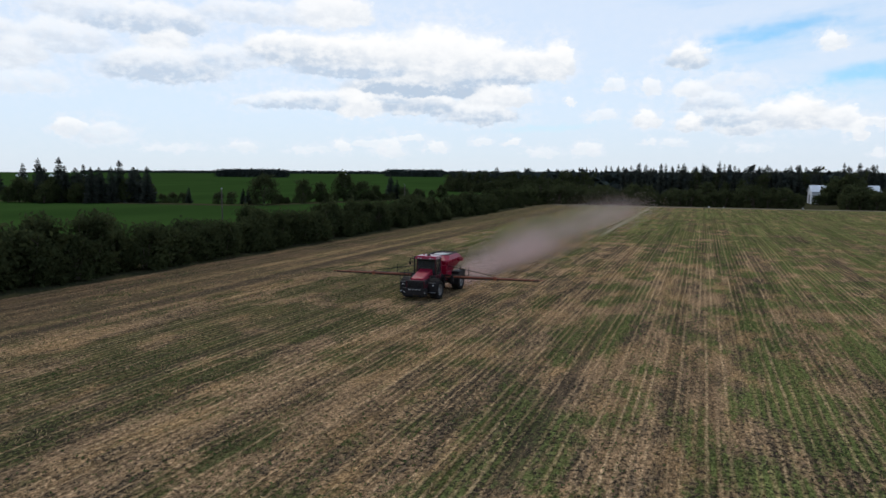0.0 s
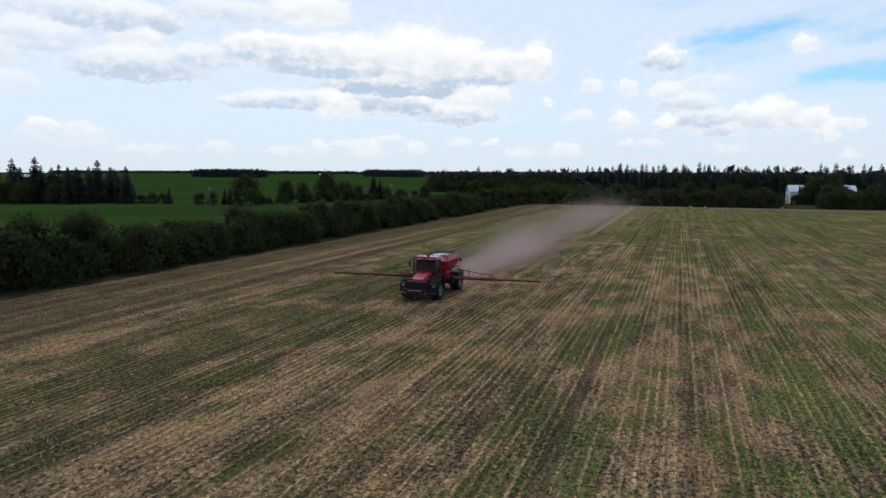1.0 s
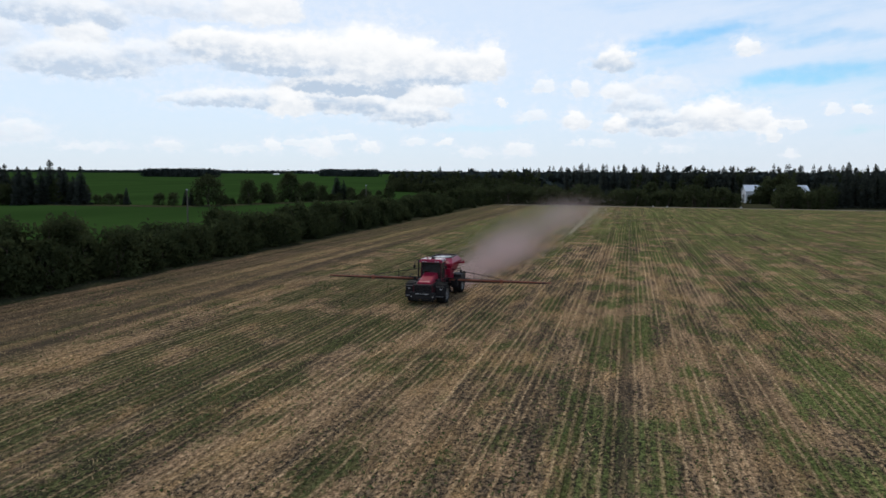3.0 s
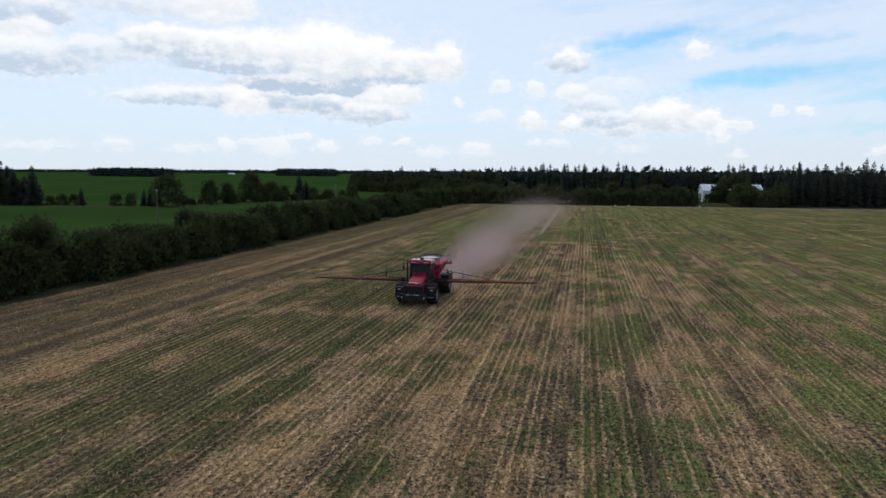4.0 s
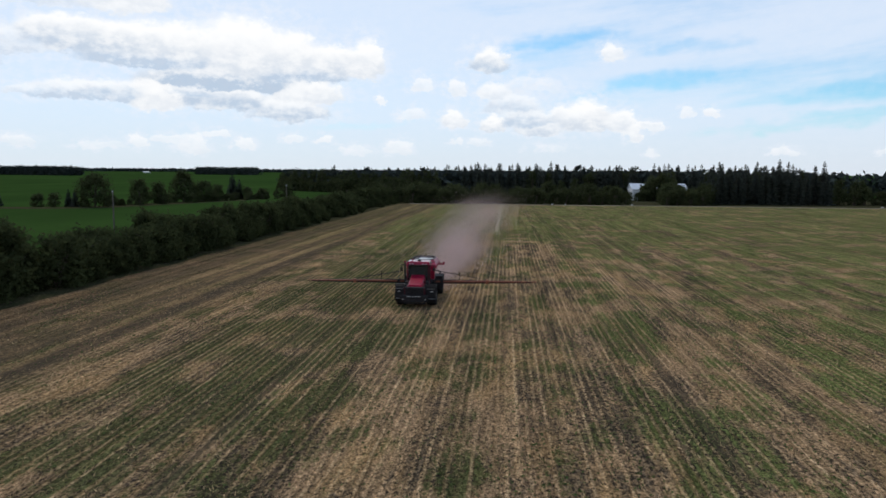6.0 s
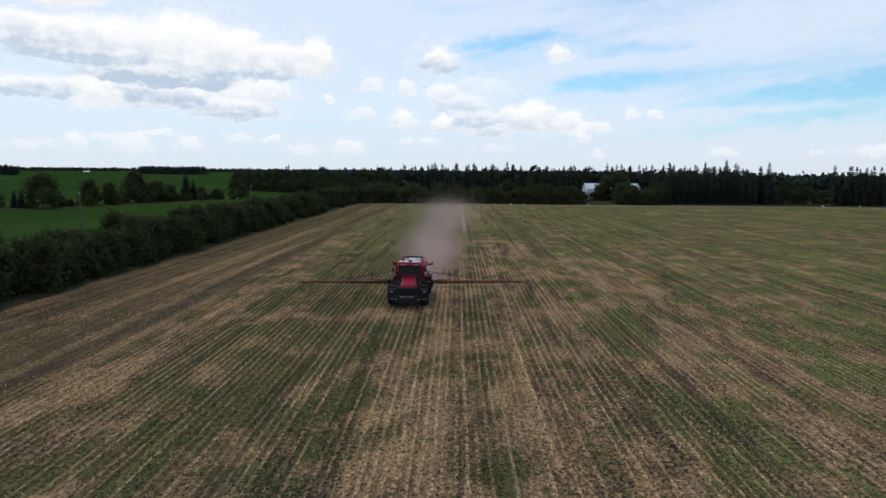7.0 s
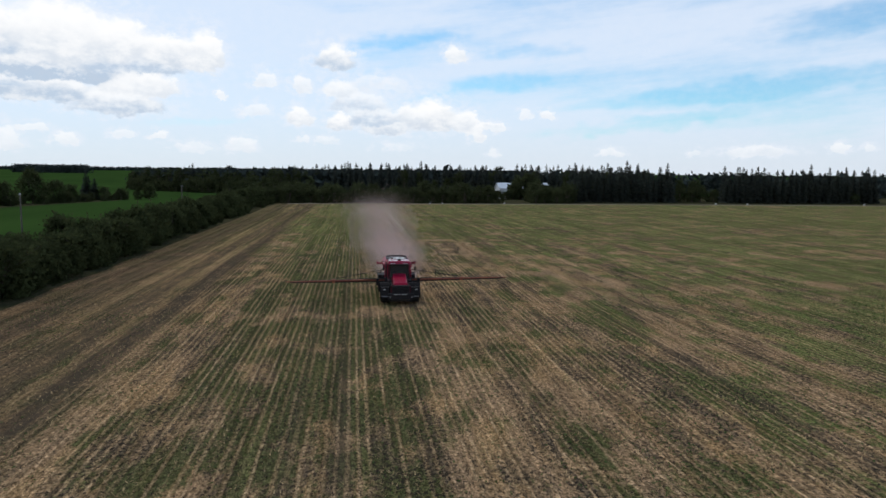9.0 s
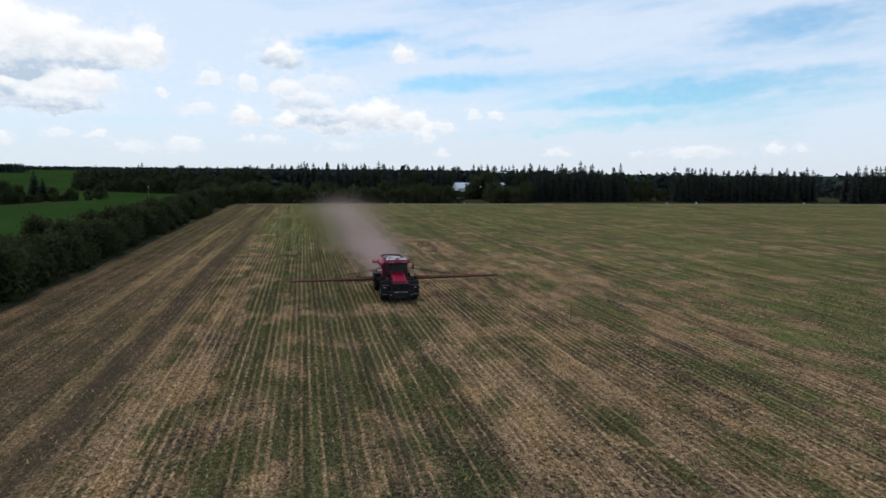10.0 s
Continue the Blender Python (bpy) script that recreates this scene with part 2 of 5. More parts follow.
def stubble_material():
    """Drilled stubble: straw rows along y, litter, soil and weeds between them in soft patches, wheel tracks."""
    m = bpy.data.materials.new("stubble_field")
    m.use_nodes = True
    n = Nodes(m.node_tree)
    p = n.add("ShaderNodeTexCoord").outputs["Object"]
    x, y = n.add("ShaderNodeSeparateXYZ", {0: p}).outputs[:2]

    def field(shift, across, along, detail=3.0, rough=0.6):
        return n.noise(n.vec("MULTIPLY", n.vec("ADD", p, (*shift, 0)), (across, along, 0)), 1.0, detail, rough)

    def strip(centre, half, soft):
        """1 on a band along the rows, 0 off it."""
        return n.map(n.math("ABSOLUTE", n.math("SUBTRACT", n.math("MULTIPLY_ADD", wob, 1.2, x), centre + 0.6)), half + soft, half - soft * 0.5)

    def sum_of(*terms):
        total = 0.0
        for value, k in terms:
            total = n.math("MULTIPLY_ADD", n.math("SUBTRACT", value, 0.5), k, total)
        return total

    wob = field((0, 0), 0.08, 0.03, 2.0)
    sway = field((11, 43), 1.6, 0.30, 2.0)
    row = n.math("ADD", n.math("MULTIPLY", x, 1 / 0.46), n.math("MULTIPLY_ADD", sway, 0.30, n.math("MULTIPLY", wob, 0.6)))
    tri = n.math("ABSOLUTE", n.math("SUBTRACT", n.math("FRACT", row), 0.5))            # 0 in the row's middle
    grain = field((0, 0), 9.0, 3.2, 3.0, 0.65)
    fleck = n.noise(p, 13.0, 3.0, 0.7)
    speck = field((31, 7), 6.5, 3.4, 4.0, 0.72)
    clod = field((13, 5), 2.6, 1.3, 4.0, 0.68)
    lane = n.add("ShaderNodeCombineXYZ", {0: n.math("MULTIPLY", n.math("FLOOR", row), 5.37), 1: n.math("MULTIPLY", y, 0.035), 2: 0.0}).outputs[0]
    each = n.noise(lane, 1.0, 3.0, 0.6)                       # every row its own straw, changing slowly along it
    drill = field((0, 0), 0.55, 0.006, 3.0, 0.7)              # whole passes of the drill, thicker or thinner
    broad, middle, small = field((0, 0), 0.095, 0.034), field((91, 37), 0.30, 0.070), field((53, 11), 0.85, 0.24)
    broad2, middle2, small2 = field((7, 61), 0.10, 0.040), field((29, 83), 0.34, 0.080), field((67, 23), 0.90, 0.26)
    blob = field((41, 17), 0.30, 0.21, 4.0, 0.55)
    # how weedy and how bare it is
    green_side = n.math("MULTIPLY", n.map(n.math("MULTIPLY_ADD", broad2, 14.0, x), 13.0, 4.0), n.map(x, -17.0, -12.0))
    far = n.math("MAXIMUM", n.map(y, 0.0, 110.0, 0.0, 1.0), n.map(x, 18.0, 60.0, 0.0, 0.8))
    weedy = sum_of((broad, 1.1), (middle, 1.3), (small, 0.9), (blob, 2.4), (clod, 0.9), (speck, 1.5), (drill, 0.7))
    for value, k in ((green_side, 0.19), (far, 0.36), (n.math("MULTIPLY", far, n.math("SUBTRACT", field((19, 2), 0.016, 0.20), 0.5)), 2.6), (strip(-6.4, 1.6, 2.0), 0.12), (strip(5.9, 0.8, 0.9), 0.14), (strip(10.2, 3.2, 2.2), -0.13),
                     (strip(2.6, 2.4, 1.4), -0.30), (strip(-15.6, 1.5, 2.0), -0.14), (strip(13.6, 1.2, 1.2), -0.10), (strip(21.5, 2.0, 1.5), -0.08)):
        weedy = n.math("MULTIPLY_ADD", value, k, weedy)
    bare = sum_of((broad2, 0.9), (middle2, 1.0), (small2, 1.0), (clod, -1.0), (speck, -1.3), (drill, -0.9))
    # straw in three tones
    straw = n.mix(fleck, rgb(0.198, 0.119, 0.062), rgb(0.55, 0.343, 0.178))
    straw = n.mix(n.map(middle2, 0.56, 0.40, 0.0, 0.6), straw, n.mix(fleck, rgb(0.205, 0.120, 0.052), rgb(0.54, 0.320, 0.138)))
    straw = n.mix(n.map(middle, 0.54, 0.40, 0.0, 0.6), straw, n.mix(fleck, rgb(0.205, 0.123, 0.070), rgb(0.54, 0.338, 0.194)))
    soil = n.mix(fleck, rgb(0.060, 0.045, 0.030), rgb(0.150, 0.112, 0.074))
    weed = n.mix(fleck, rgb(0.031, 0.036, 0.015), rgb(0.098, 0.100, 0.040))
    weed = n.mix(n.map(small, 0.50, 0.62, 0.0, 0.5), weed, n.mix(fleck, rgb(0.048, 0.052, 0.018), rgb(0.150, 0.146, 0.052)))
    # weed tone lighter and yellower towards the far end and the right
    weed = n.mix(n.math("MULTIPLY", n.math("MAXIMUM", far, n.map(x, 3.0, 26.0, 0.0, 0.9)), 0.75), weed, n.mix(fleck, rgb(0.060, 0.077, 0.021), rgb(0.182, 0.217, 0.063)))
    gap = n.map(n.math("MULTIPLY_ADD", n.math("SUBTRACT", grain, 0.5), 0.34, tri), 0.12, 0.34)         # 1 between the rows
    gap = n.math("MAXIMUM", gap, n.map(each, 0.52, 0.40, 0.0, 0.85))         # thin rows are overgrown like the gaps
    col = n.mix(n.map(grain, 0.30, 0.62, 0.55, 0.0), straw, rgb(0.13, 0.092, 0.050))
    col = n.mix(n.math("MULTIPLY", n.map(bare, -0.08, 0.28), n.map(gap, 0.0, 1.0, 0.40, 0.92)), col, soil)
    # dark furrows between the straw rows
    col = n.mix(n.math("MULTIPLY", gap, n.map(small2, 0.34, 0.62, 0.08, 0.52)), col, n.mix(fleck, rgb(0.062, 0.044, 0.028), rgb(0.150, 0.106, 0.066)))
    weeds = n.map(weedy, -0.11, 0.25)
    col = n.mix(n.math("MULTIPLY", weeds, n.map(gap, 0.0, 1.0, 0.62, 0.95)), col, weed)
    # the standing rows as thin pale lines
    line = n.map(n.math("MULTIPLY_ADD", n.math("SUBTRACT", grain, 0.5), 0.30, tri), 0.20, 0.06)
    broken = n.noise(n.vec("MULTIPLY", n.vec("ADD", lane, (3.7, 0.0, 0.0)), (1.0, 16.0, 1.0)), 1.0, 3.0, 0.65)
    keen = n.math("MULTIPLY", n.math("MULTIPLY", n.map(middle, 0.36, 0.58, 0.75, 1.0), n.map(broken, 0.36, 0.58, 0.15, 1.0)), n.map(each, 0.39, 0.64, 0.05, 0.95))
    keen = n.math("MULTIPLY", keen, n.map(weeds, 0.2, 1.0, 0.85, 0.50))
    col = n.mix(n.math("MULTIPLY", line, keen), col, n.mix(fleck, rgb(0.28, 0.188, 0.104), rgb(0.68, 0.468, 0.260)))
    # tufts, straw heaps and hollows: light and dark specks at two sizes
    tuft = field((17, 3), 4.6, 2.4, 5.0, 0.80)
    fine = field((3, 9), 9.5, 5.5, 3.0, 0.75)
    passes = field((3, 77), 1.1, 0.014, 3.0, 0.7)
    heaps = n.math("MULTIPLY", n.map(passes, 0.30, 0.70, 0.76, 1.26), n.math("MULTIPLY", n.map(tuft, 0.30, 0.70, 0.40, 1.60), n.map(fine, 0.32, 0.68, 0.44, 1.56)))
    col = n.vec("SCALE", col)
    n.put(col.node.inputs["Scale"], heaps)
    # dark clods, with shade of holes and loose straw put into the colour
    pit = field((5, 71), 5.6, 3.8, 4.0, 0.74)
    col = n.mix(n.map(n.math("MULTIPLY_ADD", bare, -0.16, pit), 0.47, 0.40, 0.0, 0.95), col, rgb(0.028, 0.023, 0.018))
    # headland beside the hedge: straw-coloured and bare strips
    head = n.map(n.math("MULTIPLY_ADD", n.math("SUBTRACT", broad, 0.5), 5.0, x), -16.5, -20.5)
    band = n.math("ADD", field((0, 0), 0.62, 0.010, 3.0, 0.65), sum_of((clod, 0.38), (speck, 0.50), (middle, 0.25)))
    headc = n.mix(n.map(band, 0.40, 0.58), n.mix(fleck, rgb(0.052, 0.038, 0.024), rgb(0.118, 0.083, 0.050)), n.mix(fleck, rgb(0.130, 0.082, 0.042), rgb(0.41, 0.262, 0.132)))
    headc = n.mix(n.map(sum_of((small2, 1.0), (middle2, 0.9), (speck, 0.6)), 0.06, 0.24, 0.0, 0.75), headc, weed)
    # browner soil towards the hedge, with the shade beside it put into the colour
    headc = n.mix(n.map(n.math("MULTIPLY_ADD", n.math("SUBTRACT", middle, 0.5), 6.0, x), -24.5, -30.0, 0.0, 0.75), headc, n.mix(fleck, rgb(0.044, 0.031, 0.021), rgb(0.102, 0.070, 0.045)))
    headc = n.vec("SCALE", headc)
    n.put(headc.node.inputs["Scale"], heaps)
    col = n.mix(n.math("MULTIPLY", head, 0.68), col, headc)
    # wheel tracks: two broad dark ones in the headland, narrow old ones in the crop rows
    worn = None
    for centre, half, depth in ((-20.3, 0.85, 0.92), (-23.6, 0.70, 0.85), (-29.4, 0.8, 0.5), (17.2, 0.13, 0.75), (-4.9, 0.22, 0.62), (-7.0, 0.16, 0.40)):
        k = n.math("MULTIPLY", strip(centre, half, 0.28 + half * 0.5), depth)
        worn = k if worn is None else n.math("MAXIMUM", worn, k)
    worn = n.math("MULTIPLY", worn, n.map(n.math("ADD", n.math("MULTIPLY", clod, 0.5), n.math("MULTIPLY", small, 0.5)), 0.36, 0.60, 0.10, 1.0))
    col = n.mix(worn, col, n.mix(fleck, rgb(0.040, 0.031, 0.022), rgb(0.105, 0.078, 0.053)))
    # bare pale wheel line at the field's end
    pale = n.math("MULTIPLY", n.map(n.math("ABSOLUTE", n.math("SUBTRACT", x, 5.8)), 0.55, 0.25), n.map(y, 70.0, 85.0))
    col = n.mix(n.math("MULTIPLY", pale, 0.8), col, rgb(0.36, 0.30, 0.21))
    height = n.math("ADD", n.math("MULTIPLY", n.math("SUBTRACT", 1.0, gap), 0.6), n.math("ADD", n.math("MULTIPLY", fleck, 0.5), n.math("MULTIPLY", pit, 0.6)))
    b = n.add("ShaderNodeBump", {"Height": height, "Strength": 0.8, "Distance": 0.12})
    bs = n.add("ShaderNodeBsdfPrincipled", {"Base Color": col, "Roughness": 0.95, "Specular IOR Level": 0.0, "Normal": b.outputs[0]})
    n.add("ShaderNodeOutputMaterial", {"Surface": bs.outputs[0]})
    return m


def glass_material():
    m = bpy.data.materials.new("tinted_glass")
    m.use_nodes = True
    n = Nodes(m.node_tree)
    bs = n.add("ShaderNodeBsdfPrincipled", {"Base Color": rgb(0.10, 0.11, 0.12), "Roughness": 0.04, "Transmission Weight": 0.75, "IOR": 1.45})
    n.add("ShaderNodeOutputMaterial", {"Surface": bs.outputs[0]})
    return m


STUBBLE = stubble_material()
CROP = surface("green_crop", [(0.024, 0.050, 0.012), (0.034, 0.068, 0.016), (0.032, 0.052, 0.017)], scale=0.02, fine=0.9, rough=0.9, bump=0.3, stretch=(1, 0.35, 1))
VERGE = surface("dry_verge_grass", [(0.034, 0.036, 0.018), (0.055, 0.050, 0.026), (0.095, 0.072, 0.044)], scale=0.3, fine=3.0, rough=0.95, bump=0.4)
PALE = surface("pale_track", [(0.20, 0.165, 0.125), (0.27, 0.225, 0.175), (0.10, 0.11, 0.05)], scale=0.4, fine=2.5, rough=0.95, bump=0.3)
RED = surface("red_paint", [(0.31, 0.003, 0.030), (0.23, 0.004, 0.024), (0.13, 0.016, 0.026)], scale=2.0, fine=9.0, rough=0.36, bump=0.03, spec=0.18, coat=0.06)
ROOFRED = surface("glossy_red_roof", [(0.31, 0.003, 0.030), (0.24, 0.004, 0.024), (0.16, 0.016, 0.026)], scale=2.0, fine=9.0, rough=0.25, bump=0.02, spec=0.35, coat=0.4)
DARKRED = surface("dark_red_paint", [(0.060, 0.004, 0.010), (0.045, 0.006, 0.010), (0.04, 0.016, 0.017)], scale=2.0, fine=9.0, rough=0.45, bump=0.04, spec=0.22)
DARK = surface("black_steel", [(0.010, 0.009, 0.010), (0.018, 0.015, 0.016), (0.036, 0.027, 0.026)], scale=3.0, fine=12.0, spec=0.22, rough=0.6, bump=0.08)
RUBBER = surface("tyre_rubber", [(0.020, 0.020, 0.020), (0.035, 0.033, 0.031), (0.085, 0.070, 0.055)], scale=4.0, fine=14.0, rough=0.85, bump=0.2)
GREY = surface("grey_steel", [(0.22, 0.22, 0.23), (0.32, 0.32, 0.33), (0.18, 0.15, 0.13)], scale=4.0, fine=20.0, rough=0.45, metal=0.6, bump=0.05)
RIM = surface("dusty_rim_steel", [(0.13, 0.125, 0.12), (0.20, 0.19, 0.18), (0.10, 0.08, 0.065)], scale=4.0, fine=14.0, rough=0.6, metal=0.2, bump=0.06)
RUST = surface("red_boom_paint", [(0.185, 0.036, 0.017), (0.27, 0.074, 0.026), (0.050, 0.024, 0.018)], scale=2.0, fine=10.0, rough=0.6, bump=0.1)
LAMP = surface("lamp_glass", [(0.42, 0.40, 0.39), (0.52, 0.50, 0.49)], scale=9.0, rough=0.15, bump=0.0)
GRANULE = surface("fertilizer_granules", [(0.58, 0.57, 0.55), (0.70, 0.69, 0.66)], scale=5.0, fine=90.0, rough=0.9, bump=0.4)
DUSTY = surface("dusty_paint", [(0.17, 0.11, 0.11), (0.24, 0.17, 0.165), (0.10, 0.035, 0.035)], scale=2.0, fine=9.0, rough=0.8, bump=0.1)
GLASS = glass_material()
BARK = surface("bark", [(0.075, 0.060, 0.048), (0.120, 0.100, 0.080)], scale=2.0, fine=12.0, rough=0.9, bump=0.5, stretch=(3, 3, 0.6))
LEAF = surface("willow_leaves", [(0.046, 0.055, 0.024), (0.070, 0.082, 0.034)], scale=0.35, rough=0.75, bump=0.0, island=0.16, thin=0.42)
BUSHLEAF = surface("bush_leaves", [(0.048, 0.056, 0.026), (0.074, 0.084, 0.037)], scale=0.4, rough=0.75, bump=0.0, island=0.20, thin=0.40)
POPLAR = surface("poplar_leaves", [(0.046, 0.056, 0.024), (0.066, 0.074, 0.034)], scale=0.4, rough=0.75, bump=0.0, island=0.24, thin=0.36)
# lightened and greyed: distance haze is put into these two foliage colours
NEEDLE = surface("spruce_needles", [(0.046, 0.052, 0.044), (0.066, 0.073, 0.058)], scale=0.6, rough=0.8, bump=0.0, island=0.45)
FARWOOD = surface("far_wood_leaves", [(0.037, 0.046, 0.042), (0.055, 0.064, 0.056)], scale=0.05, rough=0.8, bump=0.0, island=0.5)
STRAW = surface("straw", [(0.22, 0.150, 0.076), (0.36, 0.250, 0.130)], scale=0.4, rough=0.9, bump=0.0, island=0.7)
WEED = surface("weed_leaves", [(0.050, 0.085, 0.026), (0.095, 0.130, 0.045)], scale=0.3, rough=0.85, bump=0.0, island=0.6, thin=0.25)
DUST = surface("dust", [(0.66, 0.49, 0.45), (0.70, 0.53, 0.49)], scale=0.05, rough=1.0, bump=0.0, thin=0.5)
SIDING = surface("white_metal_siding", [(0.70, 0.71, 0.72), (0.78, 0.79, 0.80), (0.62, 0.61, 0.60)], scale=0.4, fine=5.0, rough=0.55, bump=0.05)
ROOFING = surface("pale_metal_roofing", [(0.55, 0.56, 0.58), (0.64, 0.65, 0.67), (0.48, 0.47, 0.46)], scale=0.4, fine=5.0, rough=0.4, metal=0.3, bump=0.05)
STONE = surface("pale_stone", [(0.40, 0.38, 0.35), (0.52, 0.50, 0.46), (0.30, 0.28, 0.25)], scale=2.0, fine=12.0, rough=0.9, bump=0.3)
TIMBER = surface("weathered_timber", [(0.11, 0.095, 0.08), (0.15, 0.13, 0.11), (0.08, 0.07, 0.06)], scale=1.0, fine=8.0, rough=0.9, bump=0.3, stretch=(4, 4, 0.4))

# ---------------------------------------------------------------- mesh helpers


def part(name, bm, material, parent, label=""):
    """Links a bmesh as one mesh object under a thing or a part."""
    me = bpy.data.meshes.new(name)
    bm.to_mesh(me)
    bm.free()
    me.materials.append(material)
    ob = new(name, me)
    ob.parent = parent
    return tagged(ob, label)


def raw(name, verts, faces, material, parent=None, label=""):
    """The same from arrays of corners and of faces that all have equally many corners."""
    me = bpy.data.meshes.new(name)
    verts, faces = np.asarray(verts, np.float32), np.asarray(faces, np.int32)
    k = faces.shape[1]
    me.vertices.add(len(verts))
    me.vertices.foreach_set("co", verts.ravel())
    me.loops.add(faces.size)
    me.loops.foreach_set("vertex_index", faces.ravel())
    me.polygons.add(len(faces))
    me.polygons.foreach_set("loop_start", np.arange(0, faces.size, k, dtype=np.int32))
    me.update(calc_edges=True)
    me.materials.append(material)
    ob = new(name, me)
    ob.parent = parent
    return tagged(ob, label)


def box(bm, x0, x1, y0, y1, z0, z1, bevel=0.02):
    """A bevelled box, added to bm."""
    m = Matrix.Translation(((x0 + x1) / 2, (y0 + y1) / 2, (z0 + z1) / 2)) @ Matrix.Diagonal((x1 - x0, y1 - y0, z1 - z0, 1))
    made = bmesh.ops.create_cube(bm, size=1, matrix=m)["verts"]
    if bevel:
        edges = list({e for v in made for e in v.link_edges})
        bmesh.ops.bevel(bm, geom=edges, offset=bevel, segments=2, affect="EDGES", profile=0.6)
    return bm


def hull(bm, low, high, bevel=0.03):
    """A block between two four-cornered outlines, the corners in the same turn."""
    a, b = [bm.verts.new(v) for v in low], [bm.verts.new(v) for v in high]
    fs = [bm.faces.new(a[::-1]), bm.faces.new(b)]
    fs += [bm.faces.new((a[i], a[(i + 1) % 4], b[(i + 1) % 4], b[i])) for i in range(4)]
    bmesh.ops.recalc_face_normals(bm, faces=fs)
    if bevel:
        bmesh.ops.bevel(bm, geom=list({e for f in fs for e in f.edges}), offset=bevel, segments=2, affect="EDGES", profile=0.6)
    return bm


def rod(bm, a, b, r0, r1=None, sides=8):
    """A tapered round bar from a to b."""
    a, b = Vector(a), Vector(b)
    d = b - a
    m = Matrix.Translation((a + b) / 2) @ d.to_track_quat("Z", "Y").to_matrix().to_4x4()
    bmesh.ops.create_cone(bm, cap_ends=True, segments=sides, radius1=r0, radius2=r0 if r1 is None else r1, depth=d.length, matrix=m)
    return bm


def lathe_x(bm, profile, cx, cy, cz, sides=32):
    """Turns (offset along x, radius) pairs about an axis along x."""
    rings = []
    for dx, r in profile:
        rings.append([bm.verts.new((cx + dx, cy + r * math.cos(2 * math.pi * i / sides), cz + r * math.sin(2 * math.pi * i / sides))) for i in range(sides)])
    fs = []
    for p, q in zip(rings, rings[1:]):
        fs += [bm.faces.new((p[i], p[(i + 1) % sides], q[(i + 1) % sides], q[i])) for i in range(sides)]
    for f in fs:
        f.smooth = True
    return bm


def thing(name, label, category, group="", kind="", at=(0, 0, 0)):
    ob = new(name)
    ob.location = at
    return tagged(ob, label, category, group, kind)


# ---------------------------------------------------------------- ground


def rise(x, y):
    """The land far off climbs a little."""
    d = math.hypot(x, y + 58)
    k = min(max((d - 700) / 2300, 0), 1)
    return 16.0 * k * k * (3 - 2 * k)


FIELD_X, FIELD_Y = -34.5, 206.0


def build_ground():
    def steps(*marks):
        out = []
        for a, b, k in marks:
            out += [a + (b - a) * i / k for i in range(k)]
        return out + [marks[-1][1]]
    xs = steps((-4600, -1000, 9), (-1000, -200, 16), (-200, FIELD_X, 8), (FIELD_X, 60, 12), (60, 460, 8), (460, 1000, 6), (1000, 4600, 9))
    ys = steps((-4600, -600, 8), (-600, -100, 6), (-100, FIELD_Y, 12), (FIELD_Y, 600, 10), (600, 1600, 16), (1600, 4700, 9))
    bm = bmesh.new()
    grid = [[bm.verts.new((x, y, rise(x, y))) for x in xs] for y in ys]
    for j in range(len(ys) - 1):
        for i in range(len(xs) - 1):
            f = bm.faces.new((grid[j][i], grid[j][i + 1], grid[j + 1][i + 1], grid[j + 1][i]))
            f.smooth = True
            field = xs[i] >= FIELD_X - 0.01 and xs[i] < 459 and -601 < ys[j] < FIELD_Y - 0.01
            f.material_index = 0 if field else 1
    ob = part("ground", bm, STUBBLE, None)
    ob.data.materials.append(CROP)
    tagged(ob, "stubble field with weedy drill rows, green crop land beyond", "ground", kind="structure")


def build_verge(name, label, outline, seed, material=None):
    """An uneven strip of rough grass a few centimetres proud of the field; outline gives (near, far) edges."""
    rnd = random.Random(seed)
    bm = bmesh.new()
    prev = None
    for (ax, ay), (bx, by) in outline:
        a = (ax + rnd.uniform(-0.4, 0.4), ay + rnd.uniform(-0.4, 0.4))
        ring = [bm.verts.new((a[0], a[1], 0.004)), bm.verts.new((a[0] * 0.8 + bx * 0.2, a[1] * 0.8 + by * 0.2, 0.09 + rnd.uniform(0, 0.06))),
                bm.verts.new((bx, by, 0.07 + rise(bx, by))), bm.verts.new((bx, by, -0.2))]
        if prev:
            for i in range(3):
                bm.faces.new((prev[i], prev[i + 1], ring[i + 1], ring[i])).smooth = True
        prev = ring
    bmesh.ops.recalc_face_normals(bm, faces=bm.faces)
    ob = part(name, bm, material or VERGE, None)
    tagged(ob, label, "verge", kind="structure")


build_ground()
build_verge("hedge_verge", "rough grass strip under the hedge along the field", [((-34.3, y), (-46.0, y)) for y in range(-110, 215, 5)], 3)
build_verge("far_verge", "rough grass margin at the far end of the field",
            [((x, FIELD_Y - max(0, x - 90) * 0.06), (x, FIELD_Y + 110)) for x in range(-46, 320, 8)], 4)

build_verge("edge_track", "pale bare strip along the far end of the field",
            [((x, FIELD_Y - 3.2 - max(0, x - 90) * 0.06), (x, FIELD_Y + 0.3 - max(0, x - 90) * 0.06)) for x in range(-30, 320, 8)], 5, PALE)

# ---------------------------------------------------------------- trees and shrubs


